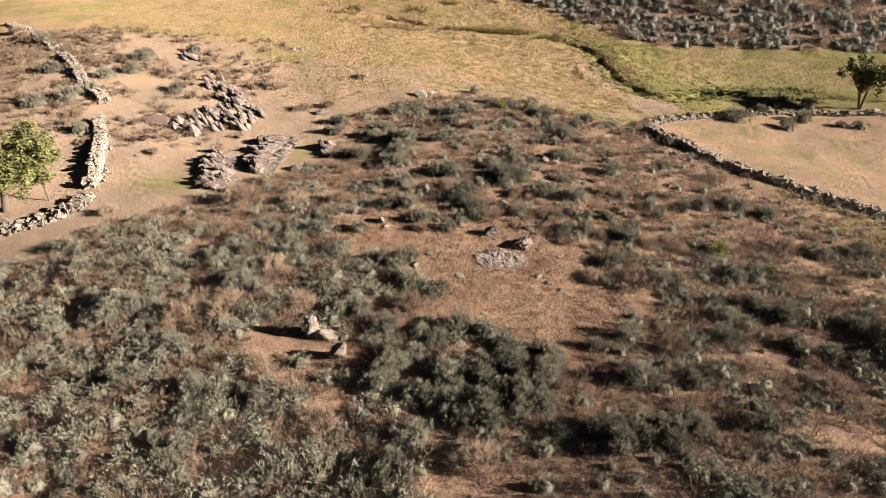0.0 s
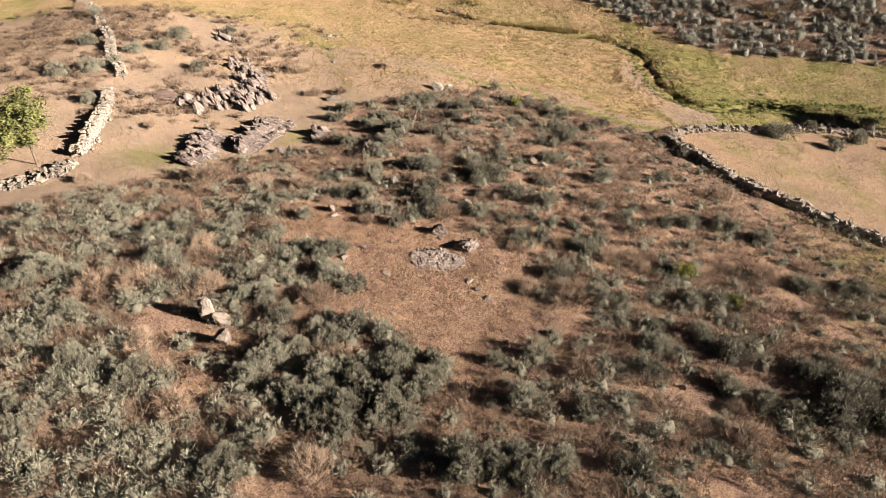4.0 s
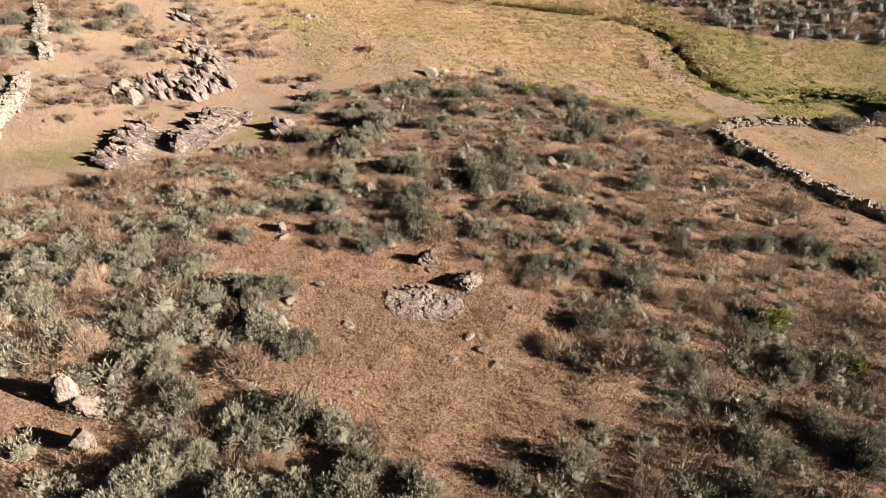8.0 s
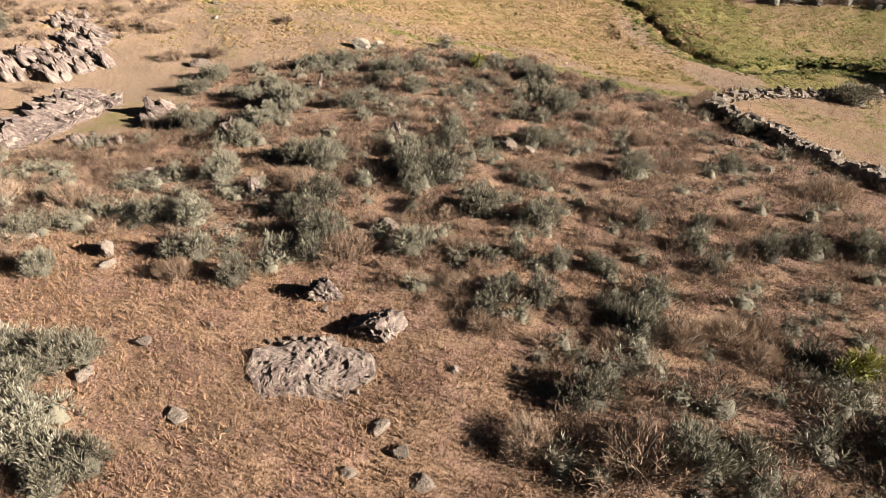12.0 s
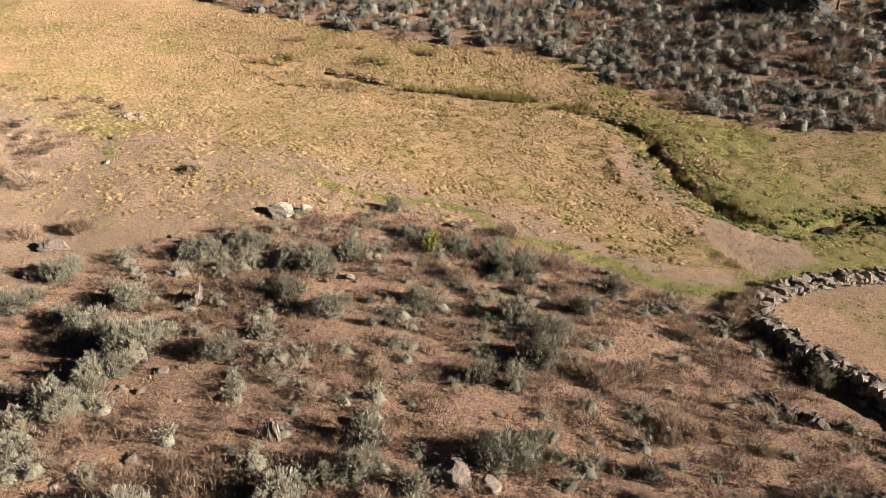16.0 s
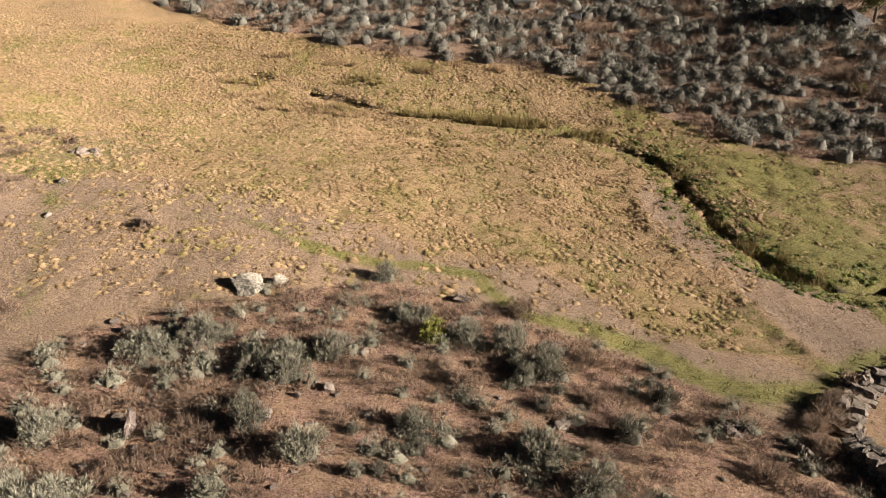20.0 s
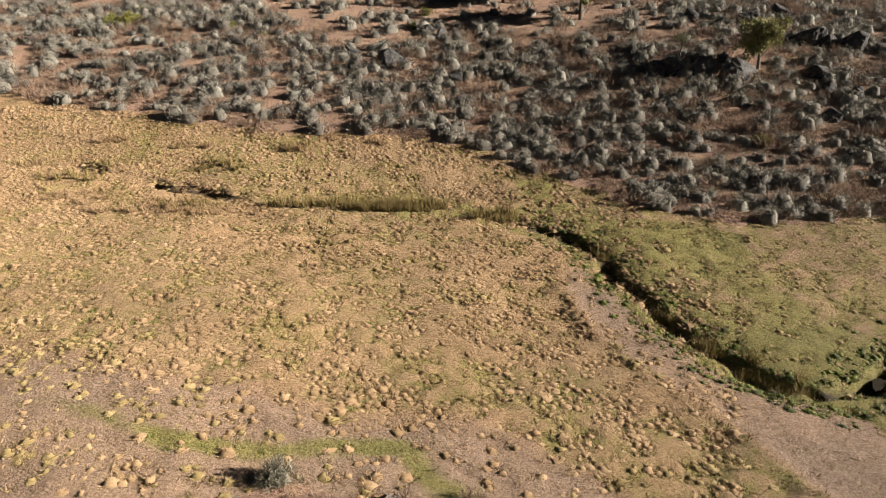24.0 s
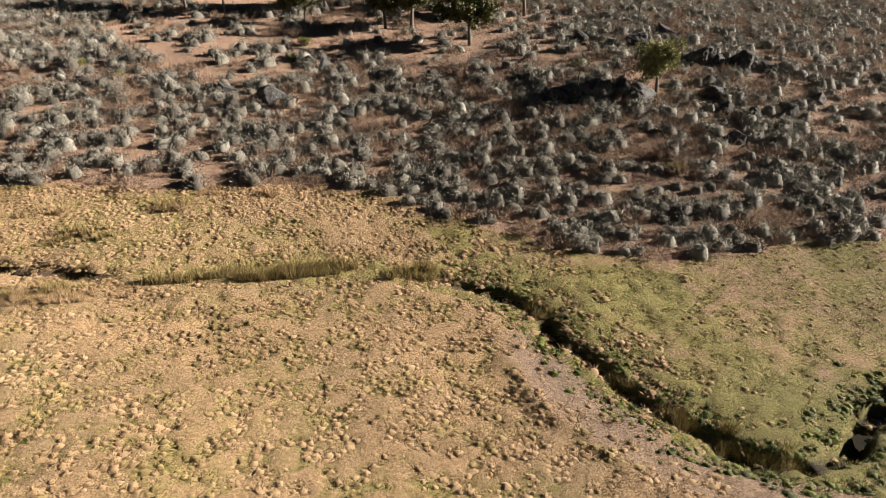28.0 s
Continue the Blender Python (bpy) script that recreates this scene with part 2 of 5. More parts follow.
def rock_material(name, dark, mid_c, light, lichen=(0.31, 0.29, 0.22), cracks=0.35):
    m, nt, b = nodes_of(name)
    fine = noise_node(nt, 7.0, 8, 0.7)
    mid = noise_node(nt, 1.6, 5, 0.65)
    spots = noise_node(nt, 4.0, 3, 0.5)
    o = nt.nodes.new("ShaderNodeObjectInfo")
    v = maths(nt, "ADD", maths(nt, "MULTIPLY", fine.outputs[0], 0.6), maths(nt, "MULTIPLY", mid.outputs[0], 0.5))
    v = maths(nt, "ADD", v, maths(nt, "MULTIPLY", maths(nt, "SUBTRACT", o.outputs["Random"], 0.5), 0.2))
    c = ramp(nt, v, [(0.32, dark), (0.55, mid_c), (0.8, light)])
    lm = ramp(nt, spots.outputs[0], [(0.56, (0, 0, 0)), (0.66, (1, 1, 1))])
    col = mix(nt, maths(nt, "MULTIPLY", lm.outputs[0], 0.7), c.outputs[0], lichen)
    crack = nt.nodes.new("ShaderNodeTexVoronoi")
    crack.feature = "DISTANCE_TO_EDGE"
    crack.inputs["Scale"].default_value = 3.4
    tc = nt.nodes.new("ShaderNodeTexCoord")
    va = nt.nodes.new("ShaderNodeVectorMath")
    va.operation = "ADD"
    nt.links.new(tc.outputs["Object"], va.inputs[0])
    sc = nt.nodes.new("ShaderNodeVectorMath")
    sc.operation = "SCALE"
    sc.inputs["Scale"].default_value = 1.1
    nt.links.new(mid.outputs["Color"], sc.inputs[0])
    nt.links.new(sc.outputs[0], va.inputs[1])
    nt.links.new(va.outputs[0], crack.inputs["Vector"])
    cm = ramp(nt, crack.outputs[0], [(0.0, (0.2, 0.18, 0.16)), (0.045, (1, 1, 1))])
    col = mix(nt, cracks, col, cm.outputs[0], "MULTIPLY")
    nt.links.new(col, b.inputs["Base Color"])
    b.inputs["Roughness"].default_value = 0.9
    hv = maths(nt, "ADD", v, maths(nt, "MULTIPLY", maths(nt, "MINIMUM", crack.outputs[0], 0.06), 3.0 * cracks))
    bump(nt, b, hv, 1.0, 0.14)
    return m


M_GROUND = ground_material()
M_BROOM = leaf_material("grey_green_broom", (0.05, 0.045, 0.034), (0.165, 0.154, 0.116), (0.265, 0.256, 0.203))
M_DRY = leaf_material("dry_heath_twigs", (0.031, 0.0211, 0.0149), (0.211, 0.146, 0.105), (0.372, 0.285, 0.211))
M_HILL = leaf_material("blue_grey_broom", (0.042, 0.035, 0.032), (0.158, 0.15, 0.126), (0.295, 0.293, 0.257))
M_BRIGHT = leaf_material("yellow_green_broom", (0.031, 0.031, 0.0062), (0.124, 0.124, 0.0248), (0.223, 0.223, 0.0496))
M_OAK = leaf_material("holm_oak_leaves", (0.0186, 0.0205, 0.00744), (0.0806, 0.0837, 0.0279), (0.167, 0.167, 0.062))
M_YOUNG = leaf_material("light_green_oak_leaves", (0.045, 0.048, 0.016), (0.15, 0.15, 0.06), (0.27, 0.265, 0.115))
M_STRAW = leaf_material("straw_grass", (0.124, 0.0868, 0.0403), (0.291, 0.208, 0.105), (0.391, 0.298, 0.167))
M_TUSSOCK = leaf_material("tan_tussock_grass", (0.13, 0.087, 0.046), (0.24, 0.163, 0.09), (0.32, 0.228, 0.134))
M_OLIVE = leaf_material("olive_grass", (0.11, 0.082, 0.034), (0.215, 0.163, 0.073), (0.305, 0.235, 0.118))
M_BROWN = leaf_material("brown_dead_grass", (0.0806, 0.0465, 0.0279), (0.285, 0.175, 0.108), (0.459, 0.344, 0.239))
M_RUST = leaf_material("rust_red_herbs", (0.0434, 0.0124, 0.0062), (0.174, 0.0465, 0.0186), (0.279, 0.093, 0.0372))
M_HEATHER = leaf_material("mauve_brown_twigs", (0.0372, 0.0248, 0.0186), (0.167, 0.115, 0.0868), (0.291, 0.223, 0.167))
M_GREEN = leaf_material("green_grass", (0.0279, 0.0372, 0.00744), (0.124, 0.146, 0.0279), (0.223, 0.236, 0.062))
M_RUSH = leaf_material("rush_stems", (0.0496, 0.0372, 0.0124), (0.161, 0.124, 0.0465), (0.273, 0.217, 0.093))
M_BARK = leaf_material("grey_brown_bark", (0.031, 0.0236, 0.0174), (0.093, 0.0744, 0.0589), (0.174, 0.149, 0.124), thin=0.0)
M_SLATE = rock_material("weathered_slate", (0.0248, 0.0186, 0.0174), (0.124, 0.0961, 0.0868), (0.26, 0.214, 0.189), (0.26, 0.232, 0.192))
M_PAVE = rock_material("dark_red_slate", (0.03, 0.02, 0.018), (0.1, 0.068, 0.058), (0.18, 0.13, 0.11), (0.15, 0.115, 0.095))
M_WALL = rock_material("wall_stone", (0.0372, 0.031, 0.0267), (0.167, 0.14, 0.118), (0.31, 0.267, 0.223), (0.31, 0.273, 0.223), 0.0)
M_GRANITE = rock_material("hill_granite", (0.0124, 0.0124, 0.0124), (0.0403, 0.0403, 0.0422), (0.0868, 0.0868, 0.0868), (0.105, 0.105, 0.093))
M_LICHEN = rock_material("white_lichen_rock", (0.08, 0.07, 0.06), (0.27, 0.245, 0.205), (0.4, 0.37, 0.315), (0.13, 0.118, 0.09), 0.3)
M_PALE = rock_material("pale_quartzite", (0.06, 0.048, 0.042), (0.19, 0.155, 0.132), (0.32, 0.275, 0.235), (0.16, 0.142, 0.113), 0.15)


# ---- mesh helpers ----
def mesh_from(name, verts, faces, material, tone=None):
    """faces: one array of quads or of triangles."""
    me = bpy.data.meshes.new(name)
    verts, faces = np.asarray(verts, np.float32), np.asarray(faces, np.int32)
    n, k = faces.shape
    me.vertices.add(len(verts))
    me.vertices.foreach_set("co", verts.ravel())
    me.loops.add(n * k)
    me.loops.foreach_set("vertex_index", faces.ravel())
    me.polygons.add(n)
    me.polygons.foreach_set("loop_start", np.arange(0, n * k, k, dtype=np.int32))
    me.update(calc_edges=True)
    me.validate()
    if tone is None:
        me.shade_flat()
    me.materials.append(material)
    if tone is not None:
        a = me.attributes.new("tone", "FLOAT", "POINT")
        a.data.foreach_set("value", np.asarray(tone, np.float32))
    return me


def thing(name, x, y, label, category, group="", kind="", rz=0.0, s=(1, 1, 1), dz=0.0):
    e = new(name)
    e.empty_display_size = 0.1
    e.matrix_basis = Matrix.LocRotScale((x, y, ground_at(x, y) + dz), Euler((0, 0, rz)), s)
    return tagged(e, label, category, group, kind)


def part(name, me, parent, label="", m=None):
    o = new(name, me)
    o.parent = parent
    if m is not None:
        o.matrix_basis = m
    if label:
        tagged(o, label)
    return o


# ---- the ground sheet ----
def graded(stops):
    out = [stops[0][0]]
    for (a, _), (b, stp) in zip(stops, stops[1:]):
        n = max(1, int(round((b - a) / stp)))
        out += list(a + (b - a) * np.arange(1, n + 1) / n)
    return np.array(out)


def lumps(x, y):
    """Grass lumps of half a metre, 0 in the hollows to 1 on top."""
    return step(0.3, 0.75, 0.6 * vnoise(x / 0.8, y / 0.8, 81) + 0.4 * vnoise(x / 0.45, y / 0.45, 82))


def build_ground():
    gx = graded([(-2500, 0), (-600, 300), (-200, 60), (-95, 5), (-45, 2.0), (-18, 1.0), (56, 0.38), (90, 1.4), (150, 4), (260, 12), (700, 70), (2500, 300)])
    gy = graded([(-2500, 0), (-500, 300), (-120, 60), (-20, 6), (18, 2), (40, 0.8), (94, 0.65), (150, 0.38), (200, 1.2), (260, 3), (420, 20), (800, 70), (2500, 300)])
    X, Y = np.meshgrid(gx, gy)
    masks = ground_masks(X.ravel(), Y.ravel())
    lump = lumps(X, Y)
    grass = (masks["straw"] * 0.13 + masks["green"] * 0.1 + masks["pink"] * 0.08).reshape(X.shape)
    Z = height(X, Y) + grass * (lump - 0.35) * (1 - step(145, 149, Y)) * step(-21, -17, X) * (1 - step(46, 49, X)) * step(92, 95, Y)
    masks["green"] = np.clip(masks["green"] + masks["straw"] * 0.45 * (0.4 - lump.ravel()), 0, 1)
    nx, ny = len(gx), len(gy)
    idx = np.arange(nx * ny).reshape(ny, nx)
    faces = np.stack([idx[:-1, :-1], idx[:-1, 1:], idx[1:, 1:], idx[1:, :-1]], -1).reshape(-1, 4)
    me = mesh_from("ground", np.stack([X, Y, Z], -1).reshape(-1, 3), faces, M_GROUND)
    me.shade_smooth()
    for key, v in masks.items():
        a = me.attributes.new(key, "FLOAT", "POINT")
        a.data.foreach_set("value", np.asarray(v, np.float32))
    ob = new("ground", me)
    tagged(ob, "dry grassy ground with brown soil, straw meadow and green strips", "ground", kind="structure")


def soft_inside(x, y, poly, width=1.2, seed=21):
    """1 inside the outline, fading over its uneven edge."""
    wx = (fbm(x / 3.0, y / 3.0, seed, 3) - 0.5) * 2 * width
    wy = (fbm(x / 3.0, y / 3.0, seed + 40, 3) - 0.5) * 2 * width
    return inside(x + wx, y + wy, poly).astype(float)


def ground_masks(x, y):
    knoll = soft_inside(x, y, KNOLL, 1.0)
    brush = soft_inside(x, y, BRUSH, 1.5, 31)
    dc, _ = line_distance(x, y, CREEK)
    dr, ar = line_distance(x, y, RIDGE)
    da, _ = line_distance(x, y, GREEN_A)
    db, _ = line_distance(x, y, GREEN_B)
    big = fbm(x / 9.0, y / 9.0, 51)
    open_land = (1 - knoll) * (1 - brush)
    # the bare band between the bank and the creek, and below the tussocks
    east = step(-0.5, 0.8, x - np.interp(y, [88, 96, 103, 107, 111, 115, 121, 128], [32, 29.7, 27.9, 26.5, 24.9, 23.5, 23.4, 26]))
    bare = open_land * np.maximum(east * step(88, 92, y) * (1 - step(122, 128, y)) * step(0.8, 2.0, dc), 0)
    south = 1 - step(-1.5, 1.5, y - np.interp(x, [-60, -9, -3.6, 1.3, 8, 14.7, 18.4, 21.8, 24.6, 40], [122, 111, 108, 108, 105, 105, 102, 99, 96, 92]) + (big - 0.5) * 8)
    beyond = np.where(x > np.interp(y, [100, 104, 108, 112, 118, 124, 130, 140], [36, 36, 34, 32, 30, 29.5, 28, 24]), 1.0, 0.0) * (1 - brush) * (1 - inside(x, y, FIELD))
    pink = np.clip(open_land * south + bare, 0, 1) * (0.75 + 0.25 * big)
    pink = pink * (1 - beyond)
    straw = open_land * (1 - pink) * (1 - 0.35 * beyond)
    green = (0.65 + 0.5 * vnoise(x / 4, y / 4, 8)) * np.interp(x, [-8, 0], [0.35, 1.0]) * np.exp(-(da / np.interp(x, [4, 10, 22, 30], [0.7, 0.8, 1.1, 1.1])) ** 2) + 0.42 * np.exp(-(db / 1.0) ** 2) + 0.85 * np.exp(-(np.maximum(dc - 0.8, 0) / 1.2) ** 2) * step(0, 22, x)
    near_creek = np.exp(-(dc / 7.0) ** 2)
    green = green + (0.42 + 0.16 * near_creek + 0.2 * step(0.45, 0.65, big)) * beyond + open_land * straw * (0.4 * step(0.42, 0.62, big) + 0.2)
    field = inside(x, y, FIELD)
    green = np.where(field, 0.16 + 0.34 * step(0.44, 0.62, fbm(x / 4.0, y / 4.0, 53)), green)
    straw = np.where(field, 0.35, straw)
    pink = np.where(field, 0.3, pink)
    swale = 0.8 * np.exp(-(((x + 4.5) / 2.6) ** 2 + ((y - 95.6) / 0.9) ** 2)) + np.exp(-(((x + 29) / 7) ** 2 + ((y - 66) / 4) ** 2)) + np.exp(-(((x + 16.5) / 2.0) ** 2 + ((y - 75.5) / 6) ** 2))
    green = green + 0.6 * swale + 0.5 * np.exp(-(((x - 21) / 6.5) ** 2 + ((y - 93.6 + 0.35 * (x - 21)) / 2.2) ** 2)) * (1 - knoll) * (0.4 + vnoise(x / 1.5, y / 1.5, 9))
    left = step(-16, -22, x) * (1 - brush) * (1 - step(120, 130, y))
    straw = straw * (1 - 0.7 * left)
    pink = np.maximum(pink, left * 0.85)
    pink = pink * (1 - knoll) + knoll * 0.15 * big + brush * 0.3
    # muddy creek bed and cut, painted dark along the line for their shade too
    mud_shade = (1 - step(0.3, 0.75, dc * np.where(x < 0, 0.62, 1.0))) * 0.9 * np.clip(np.interp(x, [-20.5, -20, -17.6, -16.8, -12, -11.2, -2.8, -2], [0, 1, 1, 0, 0, 1, 1, 0]) + step(20, 24, x), 0, 1)
    mud_shade = np.maximum(mud_shade, 0.6 * np.exp(-(((x - 26.3) / 1.6) ** 2 + ((y - 131) / 1.2) ** 2)))
    green = np.where(brush > 0.5, green * 0.3 + 0.35 * step(0.5, 0.62, big) * (x > 40) * (y < 160), green)
    return {"green": np.clip(green, 0, 1), "straw": np.clip(straw, 0, 1), "pink": np.clip(pink, 0, 1), "mud_shade": mud_shade}


build_ground()


# ---- shrubs ----
def shoots(rng, roots, dirs, lengths, widths, tone):
    """Narrow tapering shoots, one triangle each, from roots along dirs."""
    n = len(roots)
    dirs = dirs / np.linalg.norm(dirs, axis=1, keepdims=True)
    side = np.cross(dirs, rng.normal(size=(n, 3)))
    side /= np.linalg.norm(side, axis=1, keepdims=True) + 1e-9
    bend = rng.normal(size=(n, 3)) * (lengths * 0.08)[:, None]
    tip = roots + dirs * lengths[:, None] + bend
    V = np.stack([roots + side * widths[:, None], tip, roots - side * widths[:, None]], 1)
    F = np.arange(3 * n).reshape(n, 3)
    return V.reshape(-1, 3), F, np.repeat(tone, 3)


def stack(*sets):
    Vs, Fs, Ts, base = [], [], [], 0
    for V, F, T in sets:
        Vs.append(V)
        Fs.append(F + base)
        Ts.append(T)
        base += len(V)
    return np.concatenate(Vs), np.concatenate(Fs), np.concatenate(Ts)


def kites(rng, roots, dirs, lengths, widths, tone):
    """Narrow leafy shoots, widest above the middle; young tips paler, roots toned darker as if shaded."""
    n = len(roots)
    dirs = dirs / np.linalg.norm(dirs, axis=1, keepdims=True)
    side = np.cross(dirs, rng.normal(size=(n, 3)))
    side /= np.linalg.norm(side, axis=1, keepdims=True) + 1e-9
    mid = roots + dirs * (lengths * rng.uniform(0.5, 0.75, n))[:, None]
    tip = roots + dirs * lengths[:, None] + rng.normal(size=(n, 3)) * (lengths * 0.1)[:, None]
    w = side * widths[:, None]
    V = np.stack([roots, mid + w, tip, mid - w], 1).reshape(-1, 3)
    k = 4 * np.arange(n)[:, None]
    F = np.concatenate([k + np.array([[0, 1, 2]]), k + np.array([[0, 2, 3]])])
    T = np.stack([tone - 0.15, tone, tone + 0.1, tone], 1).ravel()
    return V, F, T


def bush(seed, plumes, blades, hs=0.6, plume=0.1, reach=0.2, fat=0.03, spread=0.35, core=0.66, rings=3, segs=11, inner_shade=0.28, ragged=0.3):
    """A mound about 1 m across: upright plumes of leafy shoots standing close over a closed core, toned dark for the
    shade inside.
    """
    rng = np.random.default_rng(seed)
    p1, p2, p3 = rng.uniform(0, 6.28, 3)

    def lobe(a):
        return 0.44 * (1 + 0.17 * np.sin(a * 2 + p1) + 0.12 * np.sin(a * 3 + p2) + 0.07 * np.sin(a * 5 + p3))

    def dome(x, y):
        r = np.hypot(x, y) / lobe(np.arctan2(y, x))
        return hs * np.sqrt(np.clip(1 - 0.93 * r ** 3, 0.05, 1)) * (0.58 + 0.7 * fbm(x * 3.2 + seed, y * 3.2 - seed, 4, 2))

    cv = []
    for i in range(rings + 1):
        for k in range(segs):
            a, r = 2 * np.pi * k / segs, 0.66 * (1 - i / (rings + 0.35))
            r *= 1 + 0.1 * rng.normal()
            x, y = r * lobe(a) * np.cos(a), r * lobe(a) * np.sin(a)
            cv.append((x, y, -0.04 if i == 0 else float(dome(np.array(x), np.array(y))) * core * rng.uniform(0.7, 1.05)))
    cf = []
    for i in range(rings):
        for k in range(segs):
            a, b, c, d = i * segs + k, i * segs + (k + 1) % segs, (i + 1) * segs + (k + 1) % segs, (i + 1) * segs + k
            cf += [(a, b, c), (a, c, d)]
    top = rings * segs
    cf += [(top, top + k, top + k + 1) for k in range(1, segs - 1)]
    R, D, L, Wd, tone = [], [], [], [], []
    for i in range(plumes):
        a = 2.39996 * i + rng.normal() * 0.35
        r = np.sqrt((i + 0.5) / plumes) * rng.uniform(0.85, 1.06)
        x, y = r * lobe(a) * np.cos(a), r * lobe(a) * np.sin(a)
        z = float(dome(np.array(x), np.array(y))) * rng.uniform(1 - ragged, 1.08)
        size = plume * rng.uniform(0.7, 1.3)
        u = rng.normal(size=(blades, 3))
        u /= np.linalg.norm(u, axis=1, keepdims=True)
        u[:, 2] = u[:, 2] * 1.5 - 0.5
        c = np.array([x, y, max(z - size, 0.02)])[None] + u * size * np.array([0.6, 0.6, 0.9])
        out = np.array([x * 0.9, y * 0.9, 0.75])
        R.append(c)
        D.append(out[None] + u * 0.35 + rng.normal(size=(blades, 3)) * spread)
        L.append(rng.uniform(0.6, 1.2, blades) * reach)
        Wd.append(rng.uniform(0.5, 1.2, blades) * fat)
        # plume tops paler, undersides darker: shade put into the tone
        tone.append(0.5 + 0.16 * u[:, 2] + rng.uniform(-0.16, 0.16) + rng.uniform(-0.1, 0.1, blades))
    R = np.concatenate(R)
    R[:, 2] = np.maximum(R[:, 2], 0.0)
    # the core's low tone stands in for shade between the shoots
    body = (np.array(cv), np.array(cf), np.full(len(cv), inner_shade))
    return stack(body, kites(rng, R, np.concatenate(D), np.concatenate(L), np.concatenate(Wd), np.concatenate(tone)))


def twigs(seed, bunches, blades, size=1.0, fat=1.0, upright=0.6, hs=0.45, spread=0.4):
    """A loose low mound of thin dry twigs about 1 m across."""
    rng = np.random.default_rng(seed)
    p1, p2 = rng.uniform(0, 6.28, 2)
    roots, dirs, L, Wd, tone = [], [], [], [], []
    for i in range(bunches):
        a = 2.39996 * i + rng.normal() * 0.4
        r = np.sqrt((i + 0.5) / bunches) * rng.uniform(0.8, 1.1)
        far = 0.46 * (1 + 0.2 * np.sin(a * 2 + p1) + 0.13 * np.sin(a * 3 + p2))
        x, y = r * far * np.cos(a), r * far * np.sin(a)
        z = hs * math.sqrt(max(1 - 0.92 * r * r, 0.03)) * rng.uniform(0.65, 1.1)
        t = np.sqrt(rng.uniform(0.05, 1, blades))
        c = np.array([x * 0.6, y * 0.6, 0.0]) + np.array([x * 0.4, y * 0.4, z * 0.85]) * t[:, None]
        roots.append(c + rng.normal(size=(blades, 3)) * 0.04 * size)
        dirs.append(np.array([x, y, upright])[None] + rng.normal(size=(blades, 3)) * spread)
        L.append(rng.uniform(0.13, 0.27, blades) * size)
        Wd.append(rng.uniform(0.007, 0.014, blades) * fat * size)
        # woody feet darker than tips, with shade low down put into the tone
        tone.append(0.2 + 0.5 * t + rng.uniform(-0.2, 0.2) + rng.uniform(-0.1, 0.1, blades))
    R = np.concatenate(roots)
    R[:, 2] = np.maximum(R[:, 2], 0.0)
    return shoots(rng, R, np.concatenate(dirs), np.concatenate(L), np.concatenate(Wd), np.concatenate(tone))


def tube_set(paths, r0, r1, sides=4):
    """Tapered tubes along the given polylines, in one mesh."""
    V, Fc, base = [], [], 0
    for p in paths:
        p = np.asarray(p, float)
        n = len(p)
        for i in range(n):
            d = p[min(i + 1, n - 1)] - p[max(i - 1, 0)]
            d = d / (np.linalg.norm(d) + 1e-9)
            u = np.cross(d, (0.3, 0.9, 0.1))
            u /= np.linalg.norm(u) + 1e-9
            w = np.cross(d, u)
            r = r0 + (r1 - r0) * i / (n - 1)
            for k in range(sides):
                a = 2 * np.pi * k / sides
                V.append(p[i] + r * (np.cos(a) * u + np.sin(a) * w))
        for i in range(n - 1):
            for k in range(sides):
                a, b = base + i * sides + k, base + i * sides + (k + 1) % sides
                Fc.append((a, b, b + sides, a + sides))
        base += n * sides
    return np.array(V), np.array(Fc)


def shrub_stems(seed, count=9, hs=0.5, reach=0.4):
    rng = np.random.default_rng(seed)
    paths = []
    for _ in range(count):
        a, r = rng.uniform(0, 6.28), rng.uniform(0.15, reach)
        x, y = r * np.cos(a), r * np.sin(a)
        z = hs * rng.uniform(0.45, 0.95)
        paths.append([(x * 0.15, y * 0.15, -0.05), (x * 0.5 + rng.normal() * 0.03, y * 0.5 + rng.normal() * 0.03, z * 0.55), (x, y, z)])
    return tube_set(paths, 0.014, 0.005, 3)


N_VAR = 6
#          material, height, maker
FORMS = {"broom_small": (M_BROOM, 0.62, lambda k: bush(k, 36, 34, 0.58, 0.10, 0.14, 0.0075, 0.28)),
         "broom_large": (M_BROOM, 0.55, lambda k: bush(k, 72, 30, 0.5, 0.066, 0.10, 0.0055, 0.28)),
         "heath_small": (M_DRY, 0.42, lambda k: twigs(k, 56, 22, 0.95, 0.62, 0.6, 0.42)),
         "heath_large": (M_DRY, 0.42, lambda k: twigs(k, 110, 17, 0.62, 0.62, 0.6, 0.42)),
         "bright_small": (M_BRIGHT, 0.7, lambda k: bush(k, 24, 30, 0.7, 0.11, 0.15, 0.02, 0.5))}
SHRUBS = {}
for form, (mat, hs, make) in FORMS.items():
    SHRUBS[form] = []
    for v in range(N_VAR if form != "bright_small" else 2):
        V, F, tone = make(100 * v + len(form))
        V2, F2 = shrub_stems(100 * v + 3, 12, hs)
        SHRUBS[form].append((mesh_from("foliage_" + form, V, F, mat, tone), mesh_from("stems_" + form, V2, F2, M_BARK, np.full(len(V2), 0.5))))

